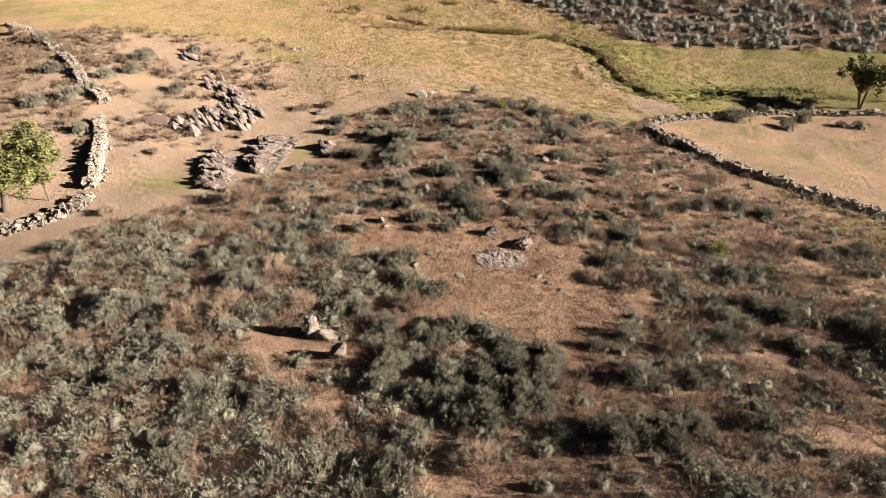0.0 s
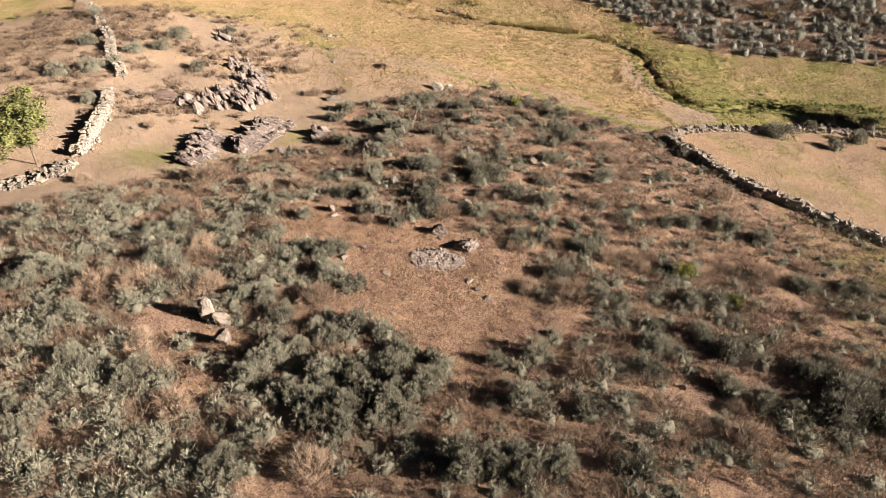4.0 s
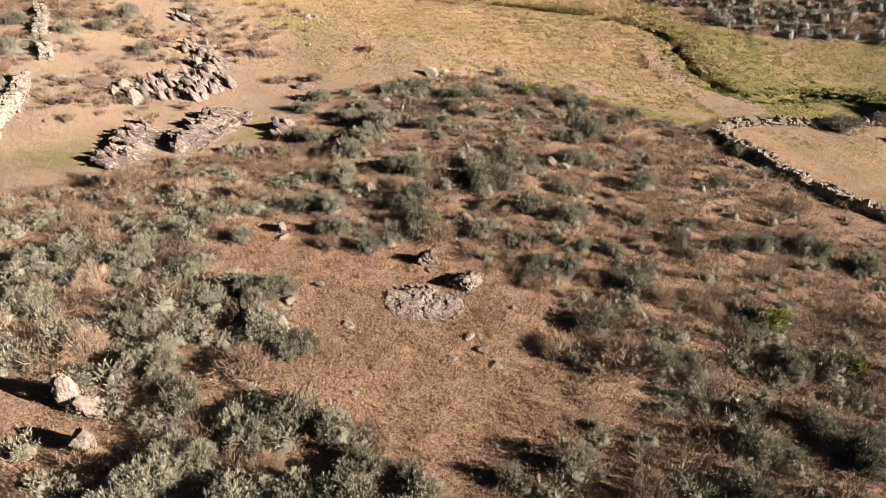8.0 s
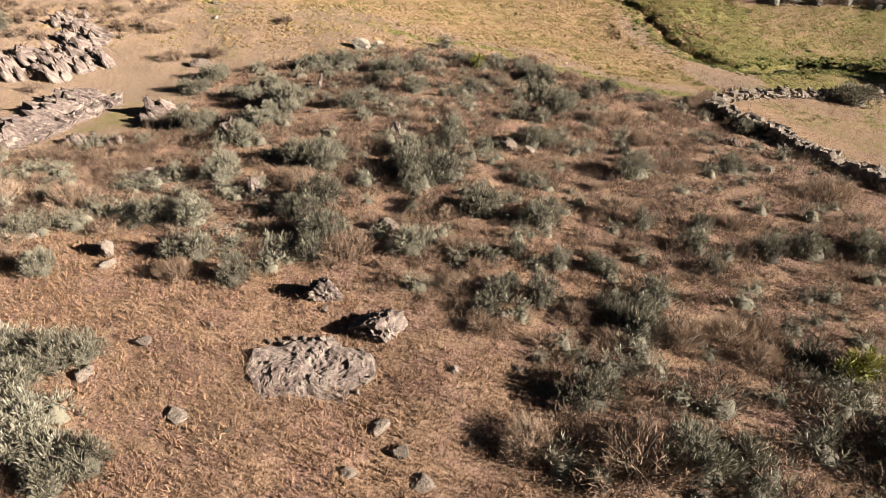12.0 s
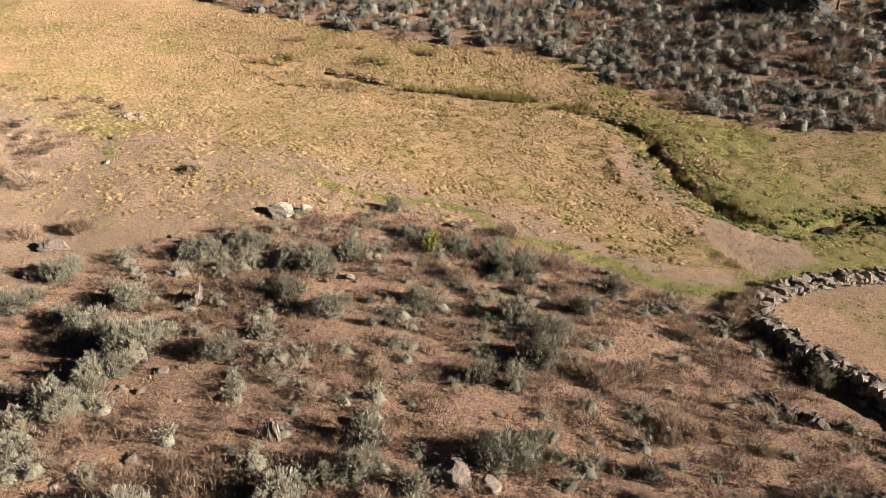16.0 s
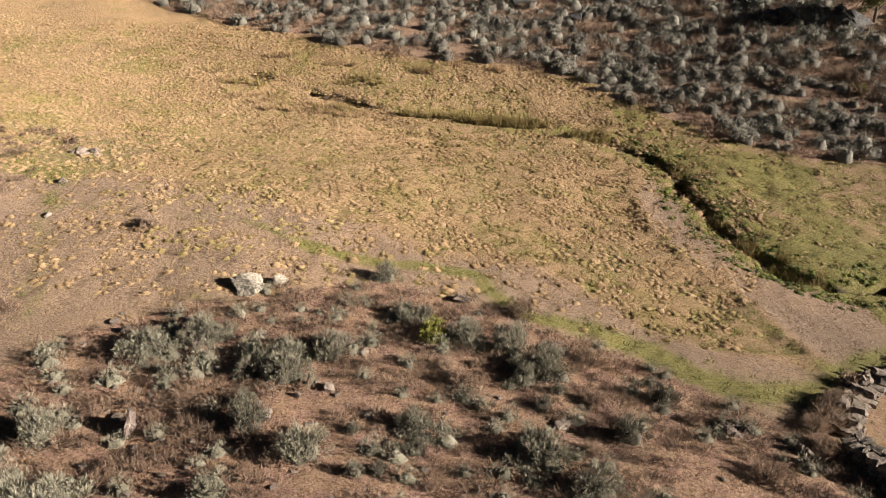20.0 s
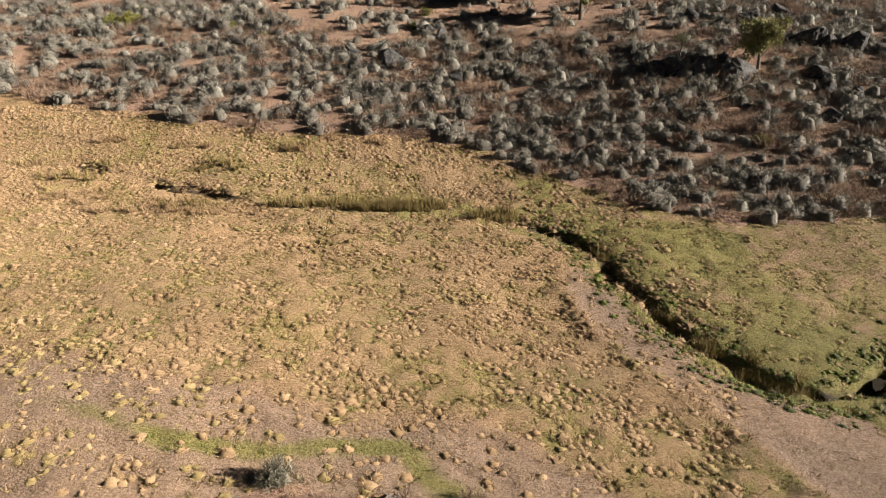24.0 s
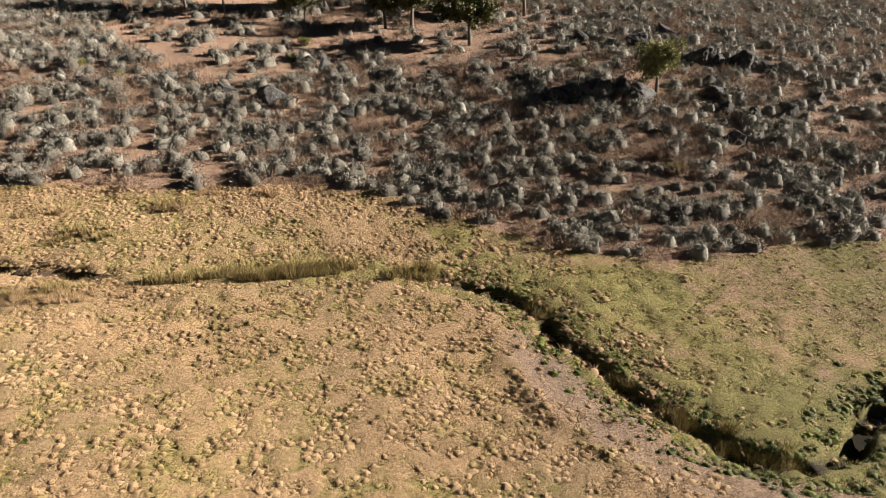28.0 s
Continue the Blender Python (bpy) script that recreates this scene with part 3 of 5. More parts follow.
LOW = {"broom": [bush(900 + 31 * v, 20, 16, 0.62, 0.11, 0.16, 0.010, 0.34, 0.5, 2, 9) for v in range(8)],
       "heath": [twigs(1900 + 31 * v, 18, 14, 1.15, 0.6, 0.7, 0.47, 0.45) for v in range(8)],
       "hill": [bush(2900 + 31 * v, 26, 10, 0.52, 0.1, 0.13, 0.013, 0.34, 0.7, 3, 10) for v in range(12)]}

LABELS = {"broom_small": "grey-green broom shrub with dense upright shoots on dry ground",
          "broom_large": "wide grey-green broom thicket with many upright plumes on dry ground",
          "heath_small": "low brown twiggy heath shrub, half dry, on bare soil",
          "heath_large": "broad brown heath thicket of thin dry twigs on bare soil",
          "bright_small": "yellow-green leafy shrub standing among grey broom"}
PLACED = []


STONES = [(-9.3, 37.4, 1.6), (-7.9, 36.6, 2.0), (-6.6, 34.8, 1.9), (-9.0, 35.6, 1.7), (4.6, 48.6, 2.4), (4.4, 52.6, 1.0), (6.7, 50.8, 1.2), (-3.0, 96.0, 1.4), (9.3, 97.4, 1.0), (-1.6, 61.6, 1.0)]


def place_shrub(species, x, y, width, tall=1.0, group="on the knoll"):
    if any(math.hypot(x - a, y - b) < r + 0.3 * width for a, b, r in STONES):
        return None
    form = species + ("_large" if width > 1.75 and species != "bright" else "_small")
    v = int(RNG.integers(len(SHRUBS[form])))
    foliage, stems = SHRUBS[form][v]
    h = 1.12 * width * tall * (1.0 if width < 1.75 else min(1.0, 2.7 / width + 0.12))
    e = thing(species + "_shrub", x, y, LABELS[form], "shrub", species + " shrubs " + group, rz=float(RNG.uniform(0, 6.28)), s=(width, width, h), dz=-0.03)
    part("foliage", foliage, e)
    part("woody_base", stems, e, "thin grey-brown woody stems")
    PLACED.append((x, y, width))
    return e


def merged(name, items, source, material, label, category, kind="stuff"):
    """Many small plants of one kind in one mesh: items are x, y, width, tall, tone."""
    Vs, Fs, Ts, base = [], [], [], 0
    zs = height(np.array([i[0] for i in items]), np.array([i[1] for i in items]))
    for (x, y, w, tall, tn), z in zip(items, zs):
        V, F, T = source[int(RNG.integers(len(source)))]
        a = RNG.uniform(0, 6.28)
        c, s = np.cos(a), np.sin(a)
        Q = np.empty_like(V)
        Q[:, 0] = (V[:, 0] * c - V[:, 1] * s) * w + x
        Q[:, 1] = (V[:, 0] * s + V[:, 1] * c) * w + y
        Q[:, 2] = V[:, 2] * w * tall + z - 0.03
        Vs.append(Q)
        Fs.append(F + base)
        Ts.append(T + tn)
        base += len(V)
    me = mesh_from(name, np.concatenate(Vs), np.concatenate(Fs), material, np.concatenate(Ts))
    return tagged(new(name, me), label, category, kind=kind)


def scatter(x0, x1, y0, y1, n, keep, spacing, rng, taken=()):
    """Random places where keep(x, y) allows, at least spacing apart and clear of what is taken."""
    xs, ys = rng.uniform(x0, x1, n), rng.uniform(y0, y1, n)
    ok = keep(xs, ys) > rng.uniform(0, 1, n)
    xs, ys = xs[ok], ys[ok]
    for tx, ty, tr in taken:
        far = (xs - tx) ** 2 + (ys - ty) ** 2 > tr * tr
        xs, ys = xs[far], ys[far]
    cell, out = {}, []
    for x, y in zip(xs, ys):
        k = (int(x // spacing), int(y // spacing))
        if any((x - a) ** 2 + (y - b) ** 2 < spacing ** 2 for i in (-1, 0, 1) for j in (-1, 0, 1) for a, b in cell.get((k[0] + i, k[1] + j), ())):
            continue
        cell.setdefault(k, []).append((x, y))
        out.append((float(x), float(y)))
    return out


BROOM_A = [(5.4, 32.6, 2.9), (3.4, 31.8, 2.8), (6.9, 33.6, 2.4), (1.2, 31.6, 2.9), (-1.4, 31.6, 2.8), (4.6, 34.4, 2.4), (7.5, 35.2, 1.9), (0.2, 33.4, 2.4), (-2.7, 25.7, 3), (12.5, 27.4, 3.4), (10.3, 27.6, 3.8), (-16.1, 27.7, 3.2), (14.6, 28, 2.8), (18.9, 28.7, 2.6), (2.3, 29.7, 3.7), (5.3, 30.5, 3.7), (-15.2, 31.6, 4), (-11.8, 31.9, 3.5), (12.6, 33.2, 2.4), (16.6, 33.2, 2.5), (-4.4, 33.5, 3.7), (-21, 33.7, 3.1), (2.2, 34, 3.6), (-2.7, 35.2, 3.8), (28.9, 36.1, 1.6), (4.6, 36.3, 2.6), (6.7, 36.3, 1.4), (-19.3, 36.3, 3.6), (27.7, 36.6, 2.8), (10.7, 37, 1.3), (32.7, 37.3, 6.1), (-0.6, 37.6, 3.3), (3.1, 38, 2), (25.1, 38, 2), (13.2, 38.1, 2.2), (20.4, 38.1, 2.3), (-4.2, 38.6, 2.2), (-11.1, 38.7, 2.4)]
BROOM_B = [(1.1, 38.7, 2.3), (34.9, 40, 3.9), (32.1, 40.5, 3.9), (-6.7, 40.6, 3.5), (22.7, 40.7, 1.1), (21.1, 40.8, 2.2), (26, 41.2, 2.4), (-24.2, 41.5, 4.4), (26.4, 42.4, 2.1), (21.3, 43.2, 1.5), (-0.8, 43.3, 2.6), (24.5, 43.3, 2.1), (-8.8, 43.4, 2.8), (-2.6, 44.2, 2.4), (-15.7, 44.2, 2.8), (14.5, 45.1, 0.9), (17.5, 46.3, 2.4), (19.2, 46.9, 1.4), (-4.1, 47.1, 3.2), (24.5, 47.4, 2), (-2.7, 48, 1.6), (24.7, 48.5, 1.9), (-18.9, 48.6, 2.7), (14.4, 48.8, 2.2), (-8.9, 48.8, 2.7), (-12.7, 49.3, 2.5), (-17, 49.5, 3), (23.3, 52.6, 1.6), (-11.3, 53, 1.9), (34.1, 53, 2.6)]
BROOM_C = [(10.7, 53.2, 1.3), (-7.6, 53.2, 1.7), (38.2, 53.5, 3.2), (0.4, 53.8, 1.7), (16.6, 53.8, 2.9), (11.2, 54.3, 1.4), (13, 54.5, 1.6), (11.7, 55.3, 0.9), (-2.2, 55.5, 2.5), (17.7, 55.5, 1.9), (3.1, 55.9, 1.5), (-11.2, 55.9, 2.8), (10.7, 56.8, 1.2), (7.2, 57.2, 2), (13.8, 57.3, 1.3), (15.5, 57.5, 1.3), (3.3, 57.5, 2.2), (11.9, 57.9, 1.1), (-3.3, 58.3, 2), (-5, 58.6, 1.9), (20.8, 58.6, 1.2), (-4.1, 59.2, 1.8), (1.7, 59.4, 2.1), (20.4, 60.4, 1.7), (24, 60.7, 1.8), (32.5, 60.8, 2.6), (13.1, 61.1, 2.3), (2.2, 61.1, 2.4), (26.2, 61.6, 1.9), (10.1, 61.7, 2.4)]
BROOM_D = [(18.1, 62.2, 1.5), (29.6, 62.3, 3), (21.2, 62.9, 1.3), (-6.5, 63.8, 1.3), (3.8, 63.9, 1.3), (-4.1, 64.2, 2.3), (6.5, 64.3, 2.1), (8.1, 65.2, 2.4), (6.6, 66.1, 3.9), (0.6, 66.8, 3.7), (18.6, 68.6, 2.3), (5.4, 68.8, 2), (-5.2, 69.9, 2), (7.8, 70.6, 1.7), (24.9, 71.6, 1.7), (12.6, 71.8, 2.1), (7.8, 72.4, 1.6), (13.6, 72.8, 2.5), (-9.6, 73.5, 3.6), (-5.1, 73.7, 3.1), (-5, 76.1, 2.8), (13.5, 77.4, 1.3), (12, 77.6, 1.5), (-0.1, 78, 1.9), (-4.9, 78.7, 4.2), (14.7, 79.6, 2.2), (-8.9, 81.2, 2.6), (28.9, 81.6, 2.5), (15.5, 82.1, 2), (3.9, 82.7, 2.1)]
BROOM_E = [(-13.9, 83, 3.1), (-7.5, 83.4, 2), (13.6, 83.8, 2.4), (1.2, 84.4, 1.9), (28.2, 84.7, 1.3), (8.1, 85.2, 1.5), (17.4, 86.1, 1.6), (-13.7, 86.9, 2.8), (0.9, 88.9, 3.6), (-6.3, 90.3, 2.8), (13.3, 90.4, 2.7), (3.2, 90.7, 2.1), (-3.8, 91.5, 2.8), (14, 91.5, 2.1), (12.2, 92.9, 2.2), (10, 93.3, 2.2), (6.8, 95.3, 2.5), (4.6, 99.8, 1.6)]
HEATH_A = [(2.1, 26.1, 2.9), (-7.5, 29.6, 2.9), (25.4, 32.3, 3.2), (-12.3, 34.6, 2.5), (20.6, 34.9, 2.2), (0.6, 35.2, 2.4), (25.4, 35.7, 1.7), (16.1, 36.8, 2.6), (-19, 40.2, 3.7), (-16, 40.5, 3.6), (-10.4, 40.9, 2.8), (-2.3, 41.1, 3.1), (15.6, 45.8, 3.5), (12.4, 46.3, 2.1), (-13.6, 46.6, 2.5), (21.4, 52.1, 1.7), (18.5, 52.9, 2.1), (20.3, 53.2, 2.5), (-2, 53.5, 1.5), (31.2, 53.5, 2.6), (14.4, 53.6, 1.3), (21.9, 54.1, 1.7), (4.5, 56.3, 2.5), (9.1, 57.5, 1.5), (-10.1, 59.9, 2.5), (2.8, 60, 1.4), (-14.5, 60, 2.6), (-20.1, 60.9, 4.2), (7.4, 61.7, 1.7), (17, 62.9, 2.5)]
HEATH_B = [(12.9, 97.4, 2.2), (0.6, 63.5, 2.1), (30.4, 69.8, 3.3), (17.5, 78.4, 2.2), (19, 79.2, 2.4), (22.9, 84.5, 1.9), (-19.4, 91.8, 2.6), (16.4, 92.5, 1.9), (-16.3, 93.4, 2.2), (-24.9, 100.4, 3.1)]
BRIGHT_A = [(27.8, 48.6, 1.4), (24.6, 51.9, 1.8)]

for x, y, w in BROOM_A + BROOM_B + BROOM_C + BROOM_D + BROOM_E:
    if w < 2.5:
        place_shrub("broom", x, y, w * 1.08)
    else:
        turn = float(RNG.uniform(0, 6.28))
        for k in range(3):
            place_shrub("broom", x + 0.25 * w * math.cos(turn + 2.1 * k), y + 0.22 * w * math.sin(turn + 2.1 * k), w * float(RNG.uniform(0.5, 0.68)))
for x, y, w in HEATH_A + HEATH_B:
    place_shrub("heath", x, y, w * 1.05)
for x, y, w in BRIGHT_A + [(8.2, 93.2, 1.7)]:
    place_shrub("bright", x, y, w)
# shrubs along the walls and on the slope beyond the rocks
for x, y, w in [(43.3, 97.9, 4.4), (49, 102.5, 2.6), (52, 105, 3), (57.8, 105.2, 3.2), (54.9, 100.1, 3), (50.8, 96.4, 2.8), (59.8, 98.2, 1.8), (62.2, 97.8, 2),
                (-47.9, 85.6, 3.4), (-46.8, 89.4, 2.6), (-45.4, 105.4, 3.6), (-37.3, 94, 2.6), (-47.4, 95.6, 2.8), (-51, 83.4, 3), (-65.2, 114.4, 3), (-55.3, 96.8, 3),
                (-45.3, 99.4, 2.6), (-40.3, 112, 2.4), (-42.6, 76.5, 2.4)]:
    place_shrub("broom", x, y, w, 1.0, "by the walls")
for x, y, w in [(-71.2, 119.4, 3), (-75.3, 125, 3), (-34.1, 105, 2.4), (-31, 106.2, 2.2), (-24, 101.2, 1.8), (-12.4, 104.2, 1.6), (-33.1, 73, 1.6), (-32.9, 59.4, 2),
                (-53.8, 81.6, 2.2), (27.4, 89.4, 2.4), (29, 91.4, 2), (26.2, 86.8, 1.8), (28.0, 90.6, 2.2), (26.4, 88.6, 1.8), (30.4, 93.4, 1.8), (27.6, 87.2, 1.6), (-45, 80.5, 2.4), (55, 108.4, 2.2), (-41, 74, 2.2)]:
    place_shrub("heath", x, y, w, 1.0, "by the walls")

CLEARING = [(-1, 40), (5, 39.5), (9, 34), (14, 41), (13, 47), (10, 53), (2, 54), (-3.5, 57), (-9, 56), (-9.5, 51.5), (-6, 49), (-2, 45.6)]
PATHS = [[(-6, 36), (-10, 36.5), (-13, 37.5)], [(-12, 82), (-9.5, 77), (-11, 72)], [(6, 39), (7, 34), (5, 30)]]


def knoll_keep(x, y):
    k = inside(x, y, KNOLL).astype(float) * step(17, 21, y) * (np.abs(x - 4) < 0.6 * y + 17)
    k *= 1 - 1.0 * inside(x, y, CLEARING)
    for p in PATHS:
        k *= step(0.6, 1.4, line_distance(x, y, p)[0])
    # thinner on the eroded south-east flank
    return k * (1 - 0.35 * step(16, 24, x) * step(52, 60, y)) * step(0.28, 0.42, fbm(x / 4, y / 4, 61))


rng = np.random.default_rng(5)
taken = [(x, y, 0.42 * w) for x, y, w in PLACED] + [(4.7, 48.6, 2.6)]
fills = scatter(-62, 75, 10, 101, 32000, knoll_keep, 0.76, rng, taken)
fill_items = []
for x, y in fills:
    west = float(step(10, -4, x) * step(62, 48, y))
    w = rng.uniform(0.75, 1.6) + 0.9 * west * rng.uniform(0.3, 1)
    east = float(step(10, 16, x) * step(56, 46, y))
    w += 0.8 * east * rng.uniform(0.2, 1)
    broom = rng.uniform() < 0.3 + 0.3 * west + 0.15 * east
    fill_items.append((x, y, w, rng.uniform(0.75, 1.05), broom))
near_fill = [i for i in fill_items if 0 < i[0] < 24 and 52 < i[1] < 92][:60]
for x, y, w, t, b in near_fill:
    place_shrub("broom" if b else "heath", x, y, w, t)
near_set = set((i[0], i[1]) for i in near_fill)
rest = [i for i in fill_items if (i[0], i[1]) not in near_set]
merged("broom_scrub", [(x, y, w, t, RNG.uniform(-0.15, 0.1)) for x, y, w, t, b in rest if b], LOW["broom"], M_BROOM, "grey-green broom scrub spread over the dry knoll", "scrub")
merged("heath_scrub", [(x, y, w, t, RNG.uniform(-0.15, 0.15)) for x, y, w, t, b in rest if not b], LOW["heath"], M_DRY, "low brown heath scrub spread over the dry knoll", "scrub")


def slope_keep(x, y):
    return step(-24, -36, x) * step(70, 78, y) * (1 - step(115, 125, y)) * step(0.36, 0.5, fbm(x / 6, y / 6, 67))


rng = np.random.default_rng(15)
merged("slope_scrub", [(x, y, rng.uniform(0.8, 1.8), 0.9, rng.uniform(-0.2, 0.1)) for x, y in scatter(-95, -24, 66, 128, 8000, slope_keep, 1.05, rng, [(x, y, 1.5) for x, y, w in PLACED])],
       LOW["heath"] + LOW["broom"][:3], M_DRY, "scattered low brown shrubs on the pale slope", "scrub")

GLADE = [(2, 182), (8, 176), (20, 177), (30, 179), (40, 174), (48, 167), (53, 170), (56, 180), (64, 196), (50, 206), (20, 212), (-10, 215), (-6, 196)]


def hill_keep(x, y):
    k = inside(x, y, BRUSH).astype(float)
    k *= 1 - 0.88 * inside(x, y, GLADE)
    west = step(10, -10, x)
    return k * step(0.20 + 0.10 * west, 0.32 + 0.10 * west, fbm(x / 6, y / 6, 77))


HILL_ROCKS = [(54.8, 156.6, 2.8), (45.2, 158.8, 2.6), (47.2, 158.9, 2.2), (63.3, 172.6, 2.4), (69.6, 175, 2.6), (66.9, 163.2, 3.0), (69.2, 162.4, 2.2), (71.8, 161, 2.6), (74.8, 159.4, 1.8), (75.4, 151.2, 2.0),
              (56.9, 176.2, 2.0), (19.1, 180.4, 1.6), (21, 178.8, 1.4), (63.8, 155, 2.2), (63.2, 151.8, 1.6), (65.8, 150, 1.8), (60.7, 146.2, 1.8), (13.5, 170.2, 2.4),
              (21.2, 165, 1.4), (8.2, 174.2, 1.8), (69.7, 149.2, 1.6)]
rng = np.random.default_rng(6)
hill = []
for x, y in scatter(-75, 150, 124, 245, 36000, hill_keep, 1.28, rng, [(x, y, 0.62 * w) for x, y, w in HILL_ROCKS]):
    if y < 212 + 25 * (x < 5) and abs(x - 35) < 0.78 * (y - 60):
        hill.append((x, y, rng.uniform(1.8, 3.7), rng.uniform(0.65, 0.95), rng.uniform(-0.25, 0.2)))
merged("hillside_heath", [(x, y, w * 0.95, t, tn) for i, (x, y, w, t, tn) in enumerate(hill) if i % 3 == 0], LOW["heath"], M_DRY, "brown-mauve dry heath between the hillside broom", "scrub")
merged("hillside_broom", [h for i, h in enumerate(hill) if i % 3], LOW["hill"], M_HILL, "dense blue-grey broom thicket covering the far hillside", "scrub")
for x, y, w in [(-27.4, 191.8, 3.4), (-25.0, 191.6, 3.4), (19.8, 187.6, 1.9), (17.5, 181.9, 1.8), (-12, 199.4, 1.8), (50.9, 143.2, 1.9), (-24, 196, 2), (-9, 186, 1.4), (-4, 181, 1.6)]:
    place_shrub("bright", x, y, w, 0.75, "on the hillside")


# ---- rocks ----
def ico(level):
    bm = bmesh.new()
    bmesh.ops.create_icosphere(bm, subdivisions=level, radius=1.0)
    V = np.array([v.co[:] for v in bm.verts])
    F = np.array([[v.index for v in f.verts] for f in bm.faces])
    bm.free()
    return V, F


ICO = {k: ico(k) for k in (1, 2, 3, 4)}


def rock_shape(seed, level=4, planes=9, sx=1.0, sy=1.0, sz=1.0, jag=0.08, layers=0.0):
    """An angular block cut by random planes, cracked and roughened; about 1 m half-size before scaling."""
    rng = np.random.default_rng(seed)
    V, F = ICO[level]
    N = rng.normal(size=(planes, 3))
    N /= np.linalg.norm(N, axis=1, keepdims=True)
    D = rng.uniform(0.45, 0.9, planes)
    dots = V @ N.T
    r = np.min(np.where(dots > 0.05, D / np.maximum(dots, 0.05), 9.0), axis=1)
    P = V * np.minimum(r, 1.3)[:, None]
    off = Vector((seed * 1.7, seed * 0.3, 0))
    n1 = np.array([1 - 2 * abs(noise.noise(Vector(p * 2.4) + off)) for p in P])
    n2 = np.array([1 - 2 * abs(noise.noise(Vector(p * 7.5) + off)) for p in P])
    P = P * (1 + jag * n1 + 0.7 * jag * n2)[:, None]
    if layers:
        u = P[:, 0] * 4.5 + 0.5 * n1 + seed
        saw = u - np.floor(u)
        P[:, 2] *= 1 - layers * saw
        P[:, 1] *= 1 - 0.6 * layers * saw
    return P * np.array([sx, sy, sz]), F


def rock_mesh(name, mat, seed, **kw):
    P, F = rock_shape(seed, **kw)
    return mesh_from(name, P, F, mat)


def join_rocks(name, mat, shapes):
    """Stones that are too many to tell apart: shapes are (variant, matrix)."""
    Vs, Fs, base = [], [], 0
    for (P, F), m in shapes:
        A = np.array(m)
        Vs.append(P @ A[:3, :3].T + A[:3, 3])
        Fs.append(F + base)
        base += len(P)
    return mesh_from(name, np.concatenate(Vs), np.concatenate(Fs), mat)


def blade_mesh(name, seed, thick=0.2, nu=13, nv=7):
    """A thin upright slab of slate: broken crest, stepped faces, 2 m long and about 1 m above its buried foot."""
    rng = np.random.default_rng(seed)
    ys = np.linspace(-1, 1, nu) + np.concatenate([[0], rng.normal(size=nu - 2) * 0.04, [0]])
    peaks = np.interp(ys, [-1, -0.75, rng.uniform(-0.5, 0.1), rng.uniform(0.2, 0.6), 0.85, 1], [0.15, rng.uniform(0.3, 0.7), 1.0, rng.uniform(0.55, 0.9), rng.uniform(0.3, 0.6), 0.1])
    crest = peaks * rng.uniform(0.72, 1.08, nu)
    V = []
    for i, y in enumerate(ys):
        ring = []
        for side in (1, -1):
            for j in range(nv):
                v = j / (nv - 1)
                v = v if side > 0 else 1 - v
                z = -0.6 + (crest[i] + 0.6) * v
                # faces break off in steps along two joint directions
                cell = lattice(np.array([math.floor(2.6 * y + 1.1 * z + seed)]), np.array([math.floor(2.2 * z - 0.8 * y)]), seed + (7 if side > 0 else 0))[0]
                x = side * thick * (1.15 - 0.75 * v) * (0.55 + 0.75 * cell) * (0.5 if i in (0, nu - 1) else 1.0)
                ring.append((x + rng.normal() * 0.015, y + rng.normal() * 0.02, z + rng.normal() * 0.02))
        V += ring
    m = 2 * nv
    F = []
    for i in range(nu - 1):
        for j in range(m):
            p, q = i * m + j, i * m + (j + 1) % m
            F += [(p, p + m, q), (q, p + m, q + m)]
    for base, flip in ((0, False), ((nu - 1) * m, True)):
        for j in range(1, m - 1):
            F.append((base, base + j, base + j + 1) if not flip else (base, base + j + 1, base + j))
    return mesh_from(name, V, F, M_SLATE)


SLABS = [blade_mesh("slate_slab", 40 + k, 0.2) for k in range(9)]
FLAGS = [blade_mesh("slate_flag", 90 + k, 0.34, 15, 9) for k in range(5)]


def outcrop(name, outline, count, label, seed, size=(1.4, 2.6), azimuth=12, lean=-28, rise=0.5, broad=0.3):
    """Parallel slate blades over an outline, all leaning one way; a share of them broad tilted flags."""
    rng = np.random.default_rng(seed)
    xs, ys = [p[0] for p in outline], [p[1] for p in outline]
    cx, cy = sum(xs) / len(xs), sum(ys) / len(ys)
    e = thing(name, cx, cy, label, "rock outcrop", "slate outcrops")
    base = Vector((cx, cy, ground_at(cx, cy)))
    made = 0
    while made < count:
        x, y = rng.uniform(min(xs), max(xs)), rng.uniform(min(ys), max(ys))
        if not inside(np.array([x]), np.array([y]), outline)[0]:
            continue
        s = rng.uniform(*size)
        flag = rng.uniform() < broad
        z = ground_at(x, y) + s * rng.uniform(-0.15, 0.15) * rise
        turn = Euler((radians(rng.normal() * 6), radians((1.75 if flag else 1) * lean + rng.normal() * 6), radians(azimuth + rng.normal() * 9)))
        long = s * rng.uniform(0.5, 0.95) * (0.9 if flag else 0.7)
        m = Matrix.LocRotScale(Vector((x, y, z)) - base, turn, (s * rng.uniform(0.7, 1.2), long, s * rng.uniform(0.55, 1.0) * (1.1 if flag else 1.0)))
        part("flag" if flag else "slab", (FLAGS[int(rng.integers(len(FLAGS)))] if flag else SLABS[int(rng.integers(len(SLABS)))]), e, "", m)
        made += 1
    return e


outcrop("slate_outcrop", [(-33.5, 80.5), (-30.6, 79.8), (-28.9, 82), (-25.4, 82.5), (-24.5, 85), (-23.6, 89), (-27, 93), (-29.5, 93.5), (-30.5, 89), (-33, 83.5)], 78, "jagged grey-pink slate outcrop with upright blades above dry grass", 1, (1.0, 2.0))
